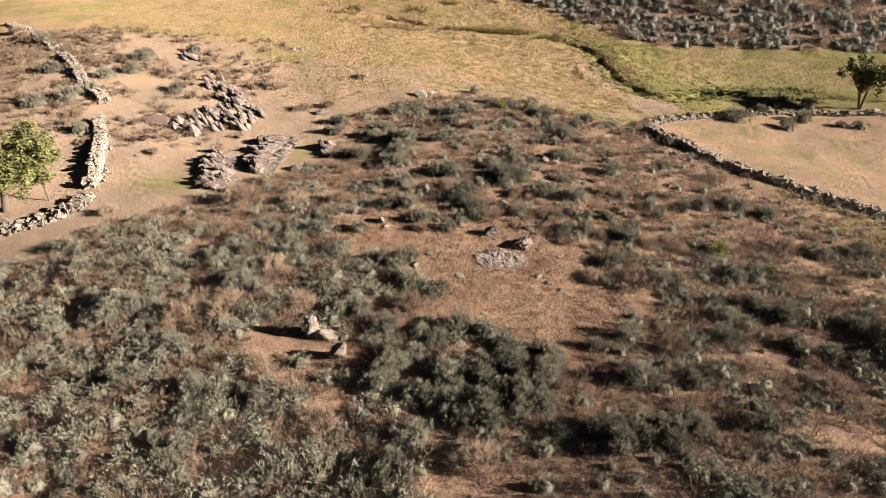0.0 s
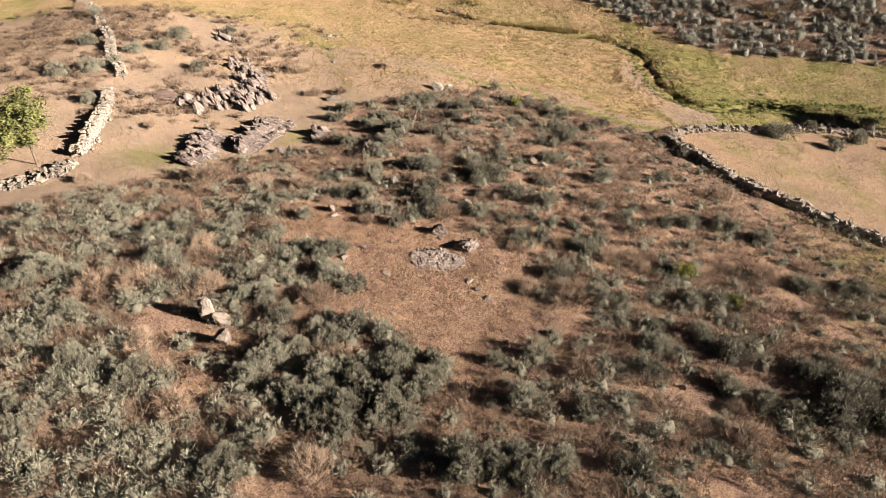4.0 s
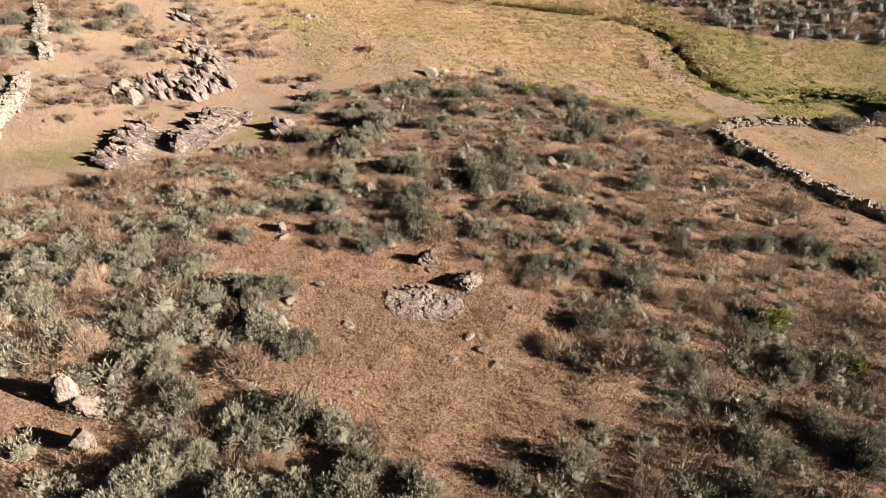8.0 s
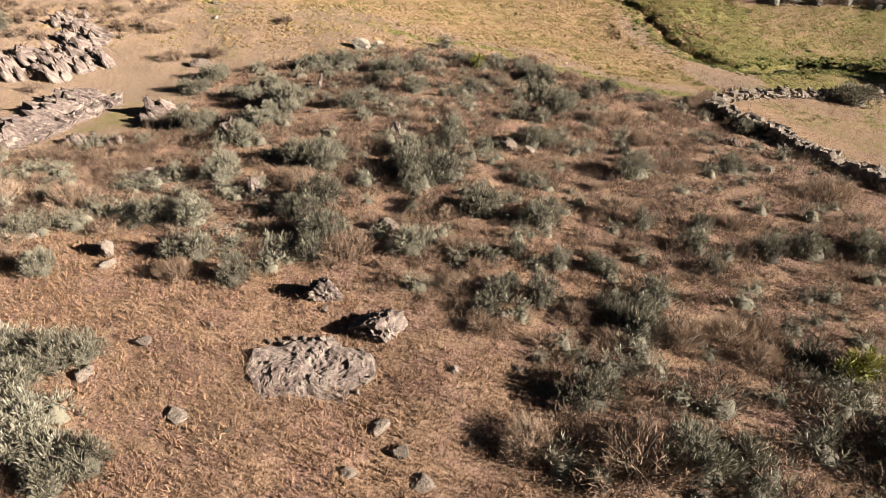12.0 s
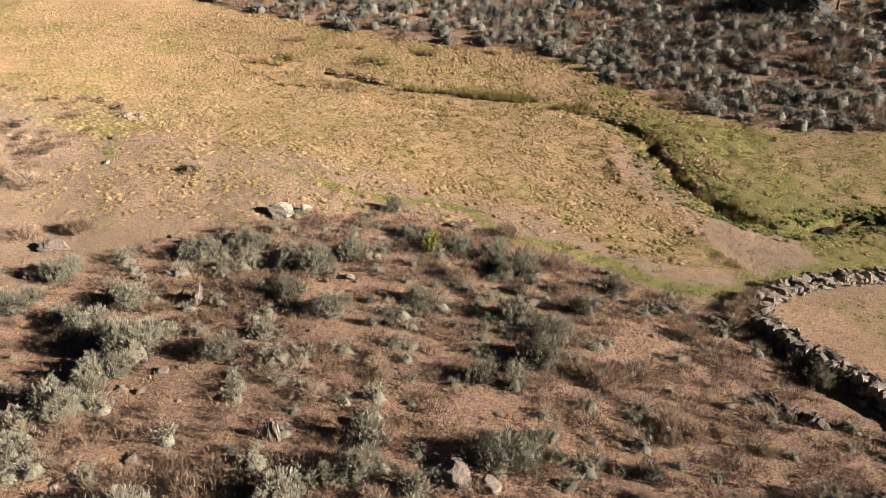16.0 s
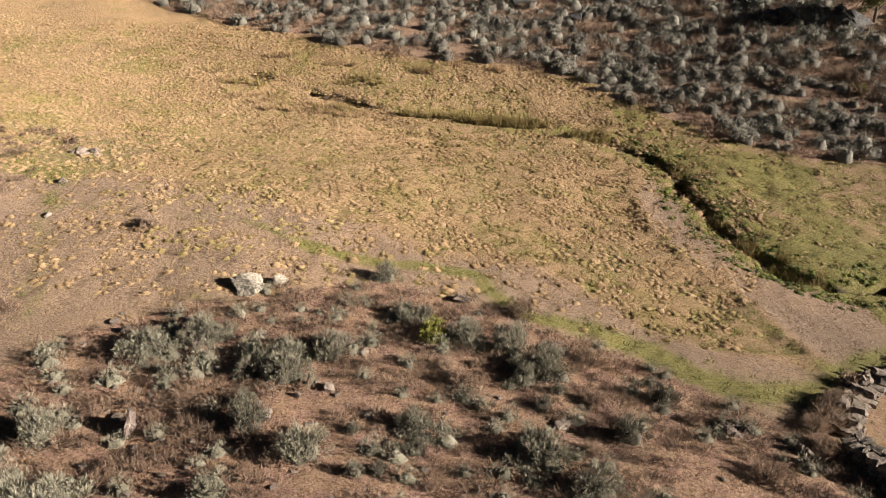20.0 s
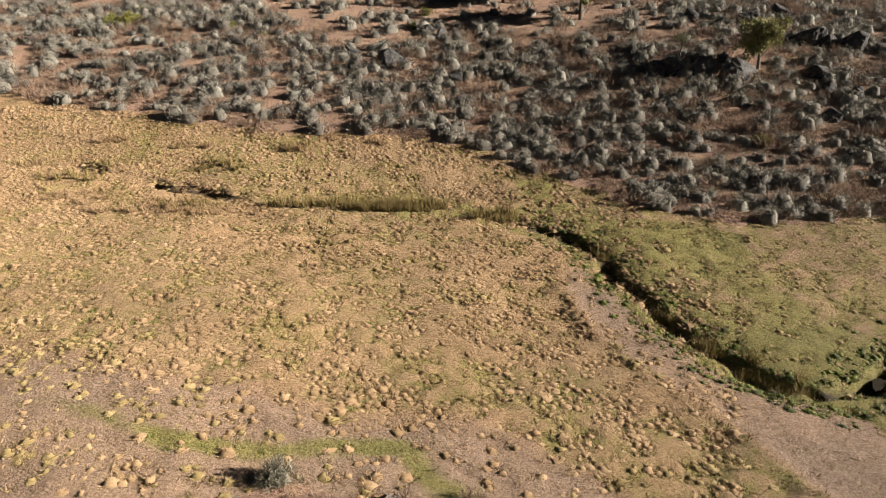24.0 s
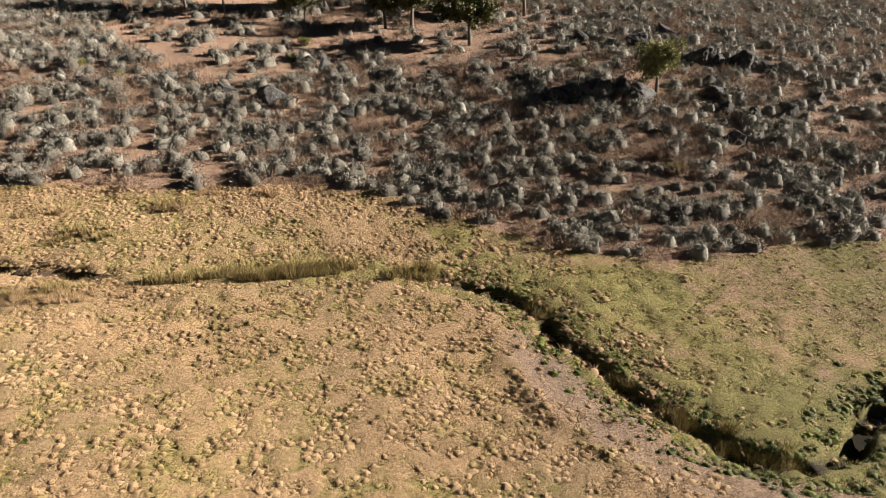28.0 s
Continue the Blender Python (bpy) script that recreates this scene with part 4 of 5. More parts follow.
outcrop("slate_outcrop", [(-30, 92), (-27, 93), (-28, 96), (-32, 100), (-34.5, 100), (-32.5, 95)], 36, "broken grey slate outcrop with low lichen-covered slabs", 2, (0.9, 1.7))
outcrop("slate_outcrop", [(-34, 97), (-31.5, 98), (-33.5, 103), (-36, 104)], 12, "short row of grey slate blades among shrubs", 3, (0.9, 1.6))
outcrop("slate_outcrop", [(-41.5, 108.5), (-37.5, 109), (-38.5, 111), (-41.5, 111)], 6, "small dark slate outcrop on the pale slope", 4, (0.9, 1.6))
outcrop("slate_outcrop", [(-25.0, 65.4), (-23.1, 64.9), (-22.4, 68), (-25, 74.5), (-26.6, 75), (-26.4, 70)], 46, "long ridge of fractured grey-pink slate beside a grassy hollow", 5, (1.0, 1.9), azimuth=20, lean=-32, broad=0.6)
outcrop("slate_outcrop", [(-21.5, 70.1), (-20, 69.2), (-19.2, 72.4), (-18.9, 77), (-18.6, 79.5), (-21, 79.5), (-21.8, 74.7)], 46, "broad tilted slate slab with cracked pale face", 6, (1.2, 2.2), azimuth=-6, lean=-36, broad=0.8)
outcrop("slate_outcrop", [(-15, 75), (-13.4, 74.8), (-13.2, 78.5), (-15.5, 79.5)], 14, "dark undercut slate rocks at the edge of the shrubs", 7, (0.9, 1.8))
outcrop("slate_outcrop", [(-17, 69.2), (-12.5, 70.2), (-13, 71.8), (-16.5, 71)], 8, "low broken slate rocks along the shrub edge", 8, (0.7, 1.2))
outcrop("slate_outcrop", [(24.6, 79.4), (26.4, 77), (27, 77.6), (25.4, 80)], 7, "dark low slate ledge on the eroded flank", 10, (0.5, 1.0), azimuth=35)
outcrop("slate_outcrop", [(22, 88), (26.2, 84.8), (26.8, 85.6), (23, 88.6)], 9, "thin slate ledges beside the ruined wall", 11, (0.5, 1.0), azimuth=45)

# the flat lichen-covered rock in the clearing, and its companions
slab_rock = thing("flat_rock", 4.75, 48.7, "flat grey lichen-covered bedrock in the bare clearing", "rock")


def bedrock_mesh():
    """A low swell of bare rock, ledged on its west side and sinking into soil on the east."""
    n, rings = 72, 26
    V, F = [(0.0, 0.0, 0.16)], []
    for i in range(1, rings + 1):
        for k in range(n):
            a = 2 * np.pi * k / n
            far = 2.15 * (1 + 0.1 * np.sin(2 * a + 1) + 0.08 * np.sin(5 * a) + 0.05 * np.sin(9 * a + 2))
            r = i / rings
            x, y = far * r * np.cos(a), 0.9 * far * r * np.sin(a)
            west = 0.5 - 0.5 * np.cos(a)
            h = (0.08 + 0.2 * west) * (1 - step(0.86 - 0.5 * (1 - west), 1.0, r))
            chip = float(vnoise(x * 3.1 + 0.5 * y, y * 2.3, 14) > 0.52) * 0.06 + 0.13 * (float(fbm(x * 2.5, y * 2.5, 15, 3)) - 0.5) + 0.09 * (float(vnoise(x * 9, y * 9, 16)) - 0.5)
            V.append((x, y, h + chip * (1 - r ** 6) - (0.12 if i == rings else 0.0)))
    F += [(0, 1 + k, 1 + (k + 1) % n) for k in range(n)]
    for i in range(rings - 1):
        for k in range(n):
            a, b = 1 + i * n + k, 1 + i * n + (k + 1) % n
            F += [(a, a + n, b + n), (a, b + n, b)]
    return mesh_from("bedrock", V, F, M_SLATE)


part("bedrock", bedrock_mesh(), slab_rock)
RUBBLE = [rock_mesh("rubble_stone", M_PALE, 300 + k, level=3, planes=8, sx=1.0, sy=0.8, sz=0.6, jag=0.14) for k in range(6)]
PALE = [rock_mesh("pale_stone", M_PALE, 330 + k, level=3, planes=8, sx=1.0, sy=0.8, sz=0.65, jag=0.1) for k in range(5)]
rng = np.random.default_rng(9)
for k in range(46):
    # most of the broken pieces lie along the west ledge
    a = math.pi + rng.normal() * 1.1 if k < 26 else rng.uniform(0, 6.28)
    r = rng.uniform(1.6, 2.1) if k < 26 else rng.uniform(0.5, 2.4)
    q = rng.uniform(0.07, 0.2)
    part("fragment", PALE[k % 5] if k % 2 else RUBBLE[k % 6], slab_rock, "", Matrix.LocRotScale((r * np.cos(a), 0.9 * r * np.sin(a), 0.1 if r < 1.9 else 0.02), Euler((rng.normal() * 0.3, rng.normal() * 0.3, a)), (q, q, q * rng.uniform(0.4, 0.9))))


def rock(name, x, y, w, d, h, label, mat, seed, lean=0, turn=0, sink=0.25, level=4, group="", planes=9):
    e = thing(name, x, y, label, "rock", group, rz=radians(turn), dz=h * (0.5 - sink))
    part("block", rock_mesh("block", mat, seed, level=level, planes=planes, sx=w / 2.5, sy=d / 2.5, sz=h / 2.0, jag=0.32 if mat is M_SLATE else 0.11, layers=0.22 if mat is M_SLATE else 0.05), e, "", pose(0, 0, 0, 0, lean, 0))
    return e


rock("flat_rock", -36.4, 82.6, 4.6, 6.0, 0.9, "flat dark reddish slate pavement in dry grass", M_PAVE, 411, turn=15, sink=0.36, planes=16)
rock("rock", 4.4, 53.0, 1.3, 1.1, 0.9, "angular grey rock with pale lichen near bare soil", M_SLATE, 401)
rock("rock", 6.8, 51.4, 1.5, 1.9, 0.95, "weathered grey rock with lichen patches near the clearing", M_SLATE, 402, turn=30)
rock("standing_stone", -9.1, 37.9, 1.3, 0.95, 1.8, "pale upright stone with a pointed top among broom", M_PALE, 403, lean=-8, sink=0.15, planes=10)
rock("boulder", -7.9, 37.5, 1.8, 1.3, 1.0, "rounded pale boulder beside an upright stone", M_PALE, 404)
rock("standing_stone", -6.9, 35.5, 1.4, 1.1, 1.5, "squat pale upright stone on bare soil", M_PALE, 405, sink=0.2)
rock("boulder", -3.1, 97.0, 2.8, 1.7, 1.0, "large pale lichen-covered boulder at the meadow edge", M_LICHEN, 406, turn=20)
rock("boulder", -1.5, 98.0, 0.9, 0.7, 0.7, "small pale boulder beside a larger one", M_LICHEN, 407)
rock("boulder", 9.3, 98.2, 1.3, 0.9, 0.8, "grey-white split rock on the grass edge", M_PALE, 408)
for k, (x, y, w, h) in enumerate([(-1.6, 62.3, 1.7, 1.1), (-5.6, 55.0, 0.9, 0.8), (5.8, 58.9, 1.0, 0.9), (-9.1, 64.3, 1.6, 0.6), (-7.2, 63.6, 1.2, 0.6), (-6.5, 70.8, 1.2, 1.2), (-25.4, 118.6, 1.0, 0.6), (-24.4, 118.9, 0.9, 0.5), (-24.8, 117.8, 0.8, 0.5), (-26.1, 118.2, 0.7, 0.4), (-25.8, 119.2, 0.7, 0.5), (-23.8, 118.2, 0.6, 0.4),
                                (-23.4, 112, 0.8, 0.4), (-20.9, 105.8, 0.7, 0.3), (-32.9, 114.8, 1.2, 0.5), (-4.5, 91.6, 1.0, 1.0), (-3.8, 91.0, 0.9, 0.9), (-3.9, 84.0, 1.2, 1.5), (4.1, 72.2, 0.8, 1.0), (-16.6, 90.6, 1.8, 0.8),
                                (-15.2, 87.2, 1.6, 0.8), (-6.9, 72.8, 1.2, 1.2), (11.0, 81.5, 0.4, 0.35), (12.7, 84.7, 0.7, 0.6), (2.9, 77.5, 1.0, 0.6), (11.4, 71.0, 1.6, 0.7), (12.4, 70.6, 0.9, 0.6), (-5.2, 54.0, 0.7, 0.4),
                                (8.6, 45.4, 0.6, 0.25), (9.4, 44.4, 0.7, 0.25), (7.8, 46.4, 0.6, 0.25), (27.4, 72.8, 1.4, 0.6), (14.6, 86.4, 0.8, 0.4), (-6, 48.6, 0.6, 0.4), (-34.5, 72, 0.8, 0.3), (-39.5, 81.5, 1.6, 0.7)]):
    e = thing("rock", x, y, "weathered grey rock half sunk in dry soil", "rock", "loose rocks", rz=k * 1.3, dz=h * 0.2)
    part("block", SLABS[k % 7] if h > 0.9 else RUBBLE[k % 6], e, "", Matrix.LocRotScale((0, 0, 0), Euler((0, radians(-14 if h > 0.9 else 0), 0)), (w * (0.75 if h > 0.9 else 0.45), w * 0.45, h * 0.7)))
rng = np.random.default_rng(19)
for k, (x, y) in enumerate(scatter(-14, 28, 36, 100, 420, lambda x, y: inside(x, y, KNOLL) * (1.0 - 0.7 * inside(x, y, CLEARING)), 1.7, rng) + scatter(-10, 4, 74, 95, 170, lambda x, y: 1.0 + 0 * x, 0.8, rng)):
    s = rng.uniform(0.07, 0.2) + (0.15 if rng.uniform() < 0.12 else 0.0)
    e = thing("stone", x, y, "small angular stone lying on dry soil", "stone", "small stones", rz=k * 0.7, dz=s * 0.25)
    part("block", (PALE[k % 5] if k % 4 else RUBBLE[k % 6]), e, "", Matrix.Diagonal((s, s, s * 0.6, 1)))
GRANITE = [rock_mesh("granite_block", M_GRANITE, 500 + k, level=4, planes=14, sx=0.7, sy=0.62, sz=0.6, jag=0.08) for k in range(5)]
for k, (x, y, w) in enumerate(HILL_ROCKS):
    e = thing("granite_boulder", x, y, "dark rounded granite boulder among broom on the hillside", "boulder", "hillside boulders", rz=k * 1.7, dz=0.14 * w)
    part("block", GRANITE[k % 5], e, "", Matrix.Diagonal((w * 1.05, w * 1.0, w * 0.85, 1)))

# ---- dry stone walls ----


def block_shape(seed):
    """A rough squared stone: a cube of 3 x 3 faces a side, its corners worn and jittered."""
    rng = np.random.default_rng(seed)
    bm = bmesh.new()
    bmesh.ops.create_cube(bm, size=1.0)
    bmesh.ops.subdivide_edges(bm, edges=bm.edges[:], cuts=1, use_grid_fill=True)
    bmesh.ops.triangulate(bm, faces=bm.faces[:])
    V = np.array([v.co[:] for v in bm.verts])
    F = np.array([[v.index for v in f.verts] for f in bm.faces])
    bm.free()
    V = V / np.maximum(1.0, np.linalg.norm(V, axis=1, keepdims=True) / 0.92)
    return V + rng.normal(size=V.shape) * 0.1, F


STONE_SHAPES = [block_shape(600 + k) for k in range(8)]
STONE_MESHES = [mesh_from("wall_stone", P, F, M_WALL) for P, F in STONE_SHAPES]


def stone_wall(line, tall, thick, label, parts_upto, seed, ruin=0.15, stone=0.4):
    """Courses of rough stones on both faces of a line; the first parts_upto stones are parts, the rest is joined."""
    rng = np.random.default_rng(seed)
    x0, y0 = line[0]
    e = thing("stone_wall", x0, y0, label, "wall", "dry stone walls")
    base = Vector((x0, y0, ground_at(x0, y0)))
    todo = []
    for (ax, ay), (bx, by) in zip(line, line[1:]):
        d = math.hypot(bx - ax, by - ay)
        ux, uy = (bx - ax) / d, (by - ay) / d
        n = max(1, int(d / stone))
        ang = math.atan2(uy, ux)
        for i in range(n):
            f = (i + 0.5) / n
            px, py = ax + (bx - ax) * f, ay + (by - ay) * f
            keep = tall * (0.72 + 0.5 * float(vnoise(np.array([px * 0.6]), np.array([py * 0.6]), seed)[0])) * (1 - ruin * rng.uniform(0, 1.6))
            course = 0.17
            rows = max(1, int(round(keep / course)))
            for r in range(rows):
                for side in (-1, 1):
                    off = side * thick * 0.5 * (1 - 0.28 * r / max(rows, 1)) + rng.normal() * 0.05
                    jit = rng.normal() * 0.07
                    x, y = px - uy * off + ux * jit, py + ux * off + uy * jit
                    z = ground_at(px, py) + course * (r + 0.42) + rng.normal() * 0.045
                    m = Matrix.LocRotScale(Vector((x, y, z)) - base, Euler((rng.normal() * 0.24, rng.normal() * 0.24, ang + rng.normal() * 0.28)),
                                           (stone * 0.5 * math.exp(rng.normal() * 0.45 + 0.55), thick * rng.uniform(0.45, 0.9), course * math.exp(rng.normal() * 0.35 + 0.22)))
                    todo.append((int(rng.integers(8)), m))
            if rng.uniform() < 0.35:
                off = rng.choice((-1, 1)) * (thick * 0.5 + rng.uniform(0.15, 0.7))
                s = rng.uniform(0.18, 0.42)
                x, y = px - uy * off, py + ux * off
                m = Matrix.LocRotScale(Vector((x, y, ground_at(x, y) + s * 0.2)) - base, Euler((rng.normal() * 0.4, rng.normal() * 0.4, rng.uniform(0, 6))), (s * 1.3, s, s * 0.8))
                todo.append((int(rng.integers(8)), m))
    for v, m in todo[:parts_upto]:
        part("stone", STONE_MESHES[v], e, "", m)
    if todo[parts_upto:]:
        o = part("stones", join_rocks("stones", M_WALL, [(STONE_SHAPES[v], m) for v, m in todo[parts_upto:]]), e)
        tagged(o, kind="stuff")
    return e


stone_wall([(27.3, 87.4), (28.6, 84.4), (30.3, 81.3), (32.6, 76.7), (35.9, 72.9), (39.6, 70.5), (42, 68), (44.2, 66.5), (48, 65), (54, 62), (62, 58)], 1.15, 0.75,
           "dry stone wall of grey slate, sunlit on top, along the field", 300, 71)
stone_wall([(27.6, 88.6), (29.4, 91.4), (31.2, 93.3), (33, 94.6), (36, 96.4), (40, 98.4), (42.5, 99.4)], 0.75, 0.8, "low tumbled dry stone wall at the grass edge", 130, 72, 0.35, 0.46)
stone_wall([(45.5, 100.8), (49.8, 102.8), (56.4, 103.6), (61.5, 103.2), (69, 102.7), (85, 102)], 0.6, 0.8, "low broken dry stone wall beside shrubs", 0, 73, 0.4)
stone_wall([(-41.8, 79.6), (-40.4, 76.6), (-39.4, 74.2), (-38.6, 71.6), (-37.8, 69), (-37, 66.2), (-36.9, 64.6)], 1.35, 0.75, "pale dry stone wall with an uneven broken top", 150, 74, 0.2)
stone_wall([(-36.3, 62.8), (-36.9, 60.4), (-38.2, 59), (-40.1, 57.9), (-42.7, 57.3), (-47, 56.5), (-52, 56)], 0.8, 1.0, "tumbled pale stone wall below an oak", 120, 75, 0.4)
stone_wall([(-43.2, 85.2), (-44.6, 87), (-46, 88.8)], 1.0, 0.8, "short remnant of a ruined stone wall", 0, 76, 0.3)
stone_wall([(-48.6, 91.6), (-50, 94), (-51.5, 96.4), (-54, 100.4), (-57.6, 104.6)], 1.0, 0.8, "ruined stone wall climbing a dry slope", 0, 77, 0.4)
stone_wall([(-60, 108), (-66, 116), (-72.5, 124.6), (-80.5, 132)], 0.5, 0.9, "remains of a stone wall among shrubs", 0, 78, 0.6)


# ---- trees ----
def tree_meshes(seed, limbs=9, clumps=60, leaves=60, leaf=0.05, stems=1, material=M_OAK, low=0.34):
    """Trunk, limbs and crown of a tree 1 m tall."""
    rng = np.random.default_rng(seed)
    trunks, arms, tips = [], [], []
    for s in range(stems):
        dx, dy = (rng.normal(size=2) * 0.05) if stems == 1 else (0.09 * (1 if s else -1), rng.normal() * 0.04)
        top = np.array([dx, dy, 0.5])
        trunks.append([(0.02 * s, 0, -0.04), (dx * 0.3 + 0.02 * s, dy * 0.3, 0.17), (dx * 0.7, dy * 0.7, 0.34), top])
        for i in range(limbs):
            a = 2.4 * i + rng.normal() * 0.3
            z0 = rng.uniform(low * 0.76, 0.5)
            b = np.array([dx * z0 * 1.6, dy * z0 * 1.6, z0])
            r = rng.uniform(0.16, 0.36)
            e = np.array([dx + r * np.cos(a), dy + r * np.sin(a), rng.uniform(low + 0.16, 0.85)])
            m = (b + e) / 2 + np.array([0, 0, -0.02]) + rng.normal(size=3) * 0.02
            arms.append([b, m, e])
            tips += [e, (m + e) / 2]
    tips = np.array(tips)
    R, D, T = [], [], []
    for i in range(clumps):
        c = tips[int(rng.integers(len(tips)))] + rng.normal(size=3) * np.array([0.085, 0.085, 0.07])
        c[2] = max(c[2], low)
        k = leaves
        R.append(c + rng.normal(size=(k, 3)) * 0.034)
        D.append(rng.normal(size=(k, 3)) + np.array([0, 0, 0.4]))
        T.append(np.full(k, 0.5 + rng.uniform(-0.25, 0.25)) + rng.uniform(-0.12, 0.12, k))
    R, D, T = np.concatenate(R), np.concatenate(D), np.concatenate(T)
    L = rng.uniform(0.6, 1.3, len(R)) * leaf
    crown = shoots(rng, R, D, L, L * 0.42, T)
    Vt, Ft = tube_set(trunks, 0.034 if stems == 1 else 0.024, 0.016, 8)
    Va, Fa = tube_set(arms, 0.013, 0.004, 5)
    return (mesh_from("trunk", Vt, Ft, M_BARK, np.full(len(Vt), 0.5)), mesh_from("limbs", Va, Fa, M_BARK, np.full(len(Va), 0.45)), mesh_from("crown", *crown[:2], material, crown[2]))


def tree(x, y, tall, wide, meshes, label, rz=0.0, name="oak_tree"):
    e = thing(name, x, y, label, "tree", "oak trees", rz=rz, s=(tall * wide, tall * wide, tall))
    for n, me in zip(("trunk", "branchwork", "crown"), meshes):
        part(n, me, e)
    return e


OAKS = [tree_meshes(1, 11, 90, 64, 0.05), tree_meshes(2, 10, 80, 64, 0.052), tree_meshes(3, 9, 70, 64, 0.05, stems=2)]
THIN = [tree_meshes(4, 8, 46, 34, 0.04), tree_meshes(5, 7, 20, 24, 0.035)]
LIGHT = tree_meshes(9, 16, 130, 46, 0.042, material=M_YOUNG, low=0.16)
BIG = tree_meshes(6, 18, 260, 70, 0.034)
tree(-43.8, 60.6, 7.4, 1.5, BIG, "broad holm oak with a dense yellow-green crown beside the stone wall")
tree(-40.2, 62.4, 4.4, 0.6, THIN[0], "slim young oak with a pale bare trunk by the wall", 1.0)
tree(65.7, 104.8, 8.4, 1.0, OAKS[2], "dark oak with two thin stems by the low wall")
tree(42.1, 181.2, 8.0, 1.15, OAKS[0], "round holm oak on the grassy glade", 0.5)
tree(36.6, 192.2, 8.0, 1.2, OAKS[1], "holm oak with several pale stems on the glade", 1.5)
tree(32.8, 193.2, 7.0, 1.1, OAKS[0], "holm oak beside another at the glade's edge", 2.5)
tree(56.2, 194.6, 8.5, 1.2, OAKS[1], "dark holm oak at the top of the slope", 3.1)
tree(19.3, 199.2, 6.5, 0.8, OAKS[0], "young oak with a thin trunk on dry grass", 4.0)
tree(21.4, 199.0, 7.0, 0.7, OAKS[2], "slender oak with a thin trunk on dry grass", 5.0)
for k, (x, y, t) in enumerate([(25.5, 204.8, 8), (24, 208, 8), (23.2, 212, 8.5), (10, 207, 8), (4, 212, 8.5), (46, 203, 8.5), (52, 206, 8.5), (64, 207, 8), (-6, 218, 8), (31, 210, 8.5), (72, 214, 8), (40, 212, 8.5)]):
    tree(x, y, t, 1.0, OAKS[k % 3], "holm oak standing at the edge of the glade", k * 0.9)
tree(57.5, 157.6, 7.0, 0.95, LIGHT, "slender light-green oak beside a dark boulder on the hillside", 0.3)
tree(49.2, 161.9, 4.6, 0.7, THIN[1], "thin half-bare young oak on the hillside", 1.2)
tree(72, 186, 5.5, 0.8, THIN[0], "small light-green oak at the top of the hillside", 2.2)
tree(96, 176, 5.0, 0.6, THIN[1], "thin bare young tree on the hillside", 0.8)


# ---- grass ----
def tuft(seed, blades, tall, wide, fat, flop=0.6):
    rng = np.random.default_rng(seed)
    a = rng.uniform(0, 6.28, blades)
    r = np.sqrt(rng.uniform(0, 1, blades)) * wide * 0.4
    R = np.stack([r * np.cos(a), r * np.sin(a), np.zeros(blades)], 1)
    D = np.stack([np.cos(a) * flop * rng.uniform(0.3, 1.3, blades), np.sin(a) * flop * rng.uniform(0.3, 1.3, blades), np.ones(blades)], 1) + rng.normal(size=(blades, 3)) * 0.15
    return shoots(rng, R, D, rng.uniform(0.6, 1.1, blades) * tall, rng.uniform(0.7, 1.3, blades) * fat, 0.5 + rng.uniform(-0.25, 0.25, blades))


def mop(seed, blades=32):
    """A low tussock of arching grass about 1 m across before scaling, over a shallow mat of old leaves."""
    rng = np.random.default_rng(seed)
    segs = 7
    cv = [(0.03, 0.02, 0.27)]
    for rad, z in ((0.2, 0.2), (0.42, -0.06)):
        for k in range(segs):
            a, r = 2 * np.pi * k / segs + rad, rad * rng.uniform(0.6, 1.25)
            cv.append((r * np.cos(a), r * np.sin(a), z * rng.uniform(0.6, 1.2)))
    cf = [(0, 1 + k, 1 + (k + 1) % segs) for k in range(segs)]
    for k in range(segs):
        a, b = 1 + k, 1 + (k + 1) % segs
        cf += [(a, a + segs, b + segs), (a, b + segs, b)]
    a = rng.uniform(0, 6.28, blades)
    r = np.sqrt(rng.uniform(0, 1, blades))
    R = np.stack([0.42 * r * np.cos(a), 0.42 * r * np.sin(a), 0.24 * (1 - r)], 1)
    D = np.stack([1.1 * r * np.cos(a), 1.1 * r * np.sin(a), np.full(blades, 0.85)], 1) + rng.normal(size=(blades, 3)) * 0.35
    hair = shoots(rng, R, D, rng.uniform(0.2, 0.48, blades), rng.uniform(0.014, 0.03, blades), 0.55 + rng.uniform(-0.3, 0.3, blades))
    return stack((np.array(cv), np.array(cf), np.full(len(cv), 0.45)), hair)


MOP = [mop(300 + k) for k in range(12)]
TUSSOCK = [tuft(k, 13, 0.26, 0.6, 0.019, 1.1) for k in range(10)]
WISP = [tuft(20 + k, 13, 0.28, 0.45, 0.015, 0.9) for k in range(8)]
SWARD = [tuft(40 + k, 15, 0.2, 0.5, 0.02, 0.9) for k in range(8)]
RUSH = [tuft(60 + k, 44, 1.15, 0.5, 0.014, 0.3) for k in range(6)]


def masks_at(x, y):
    return ground_masks(np.asarray(x, float), np.asarray(y, float))


def meadow_keep(x, y):
    m = masks_at(x, y)
    return np.clip(m["straw"] * 1.1 - 0.5 * m["mud_shade"], 0, 1) * (0.35 + 0.65 * step(0.35, 0.6, fbm(x / 2.5, y / 2.5, 90))) * (y > 88) * (~inside(x, y, FIELD)) * (1 - 0.85 * np.exp(-(line_distance(x, y, GREEN_A)[0] / 1.1) ** 2))


def tussock_keep(x, y):
    return meadow_keep(x, y) * (0.3 + 0.7 * step(0.30, 0.45, fbm(x / 2.2, y / 1.6, 93, 3))) * (0.3 + 0.7 * step(-44, -30, x)) * (1 - step(30, 33, x + 0.4 * (112 - y)))


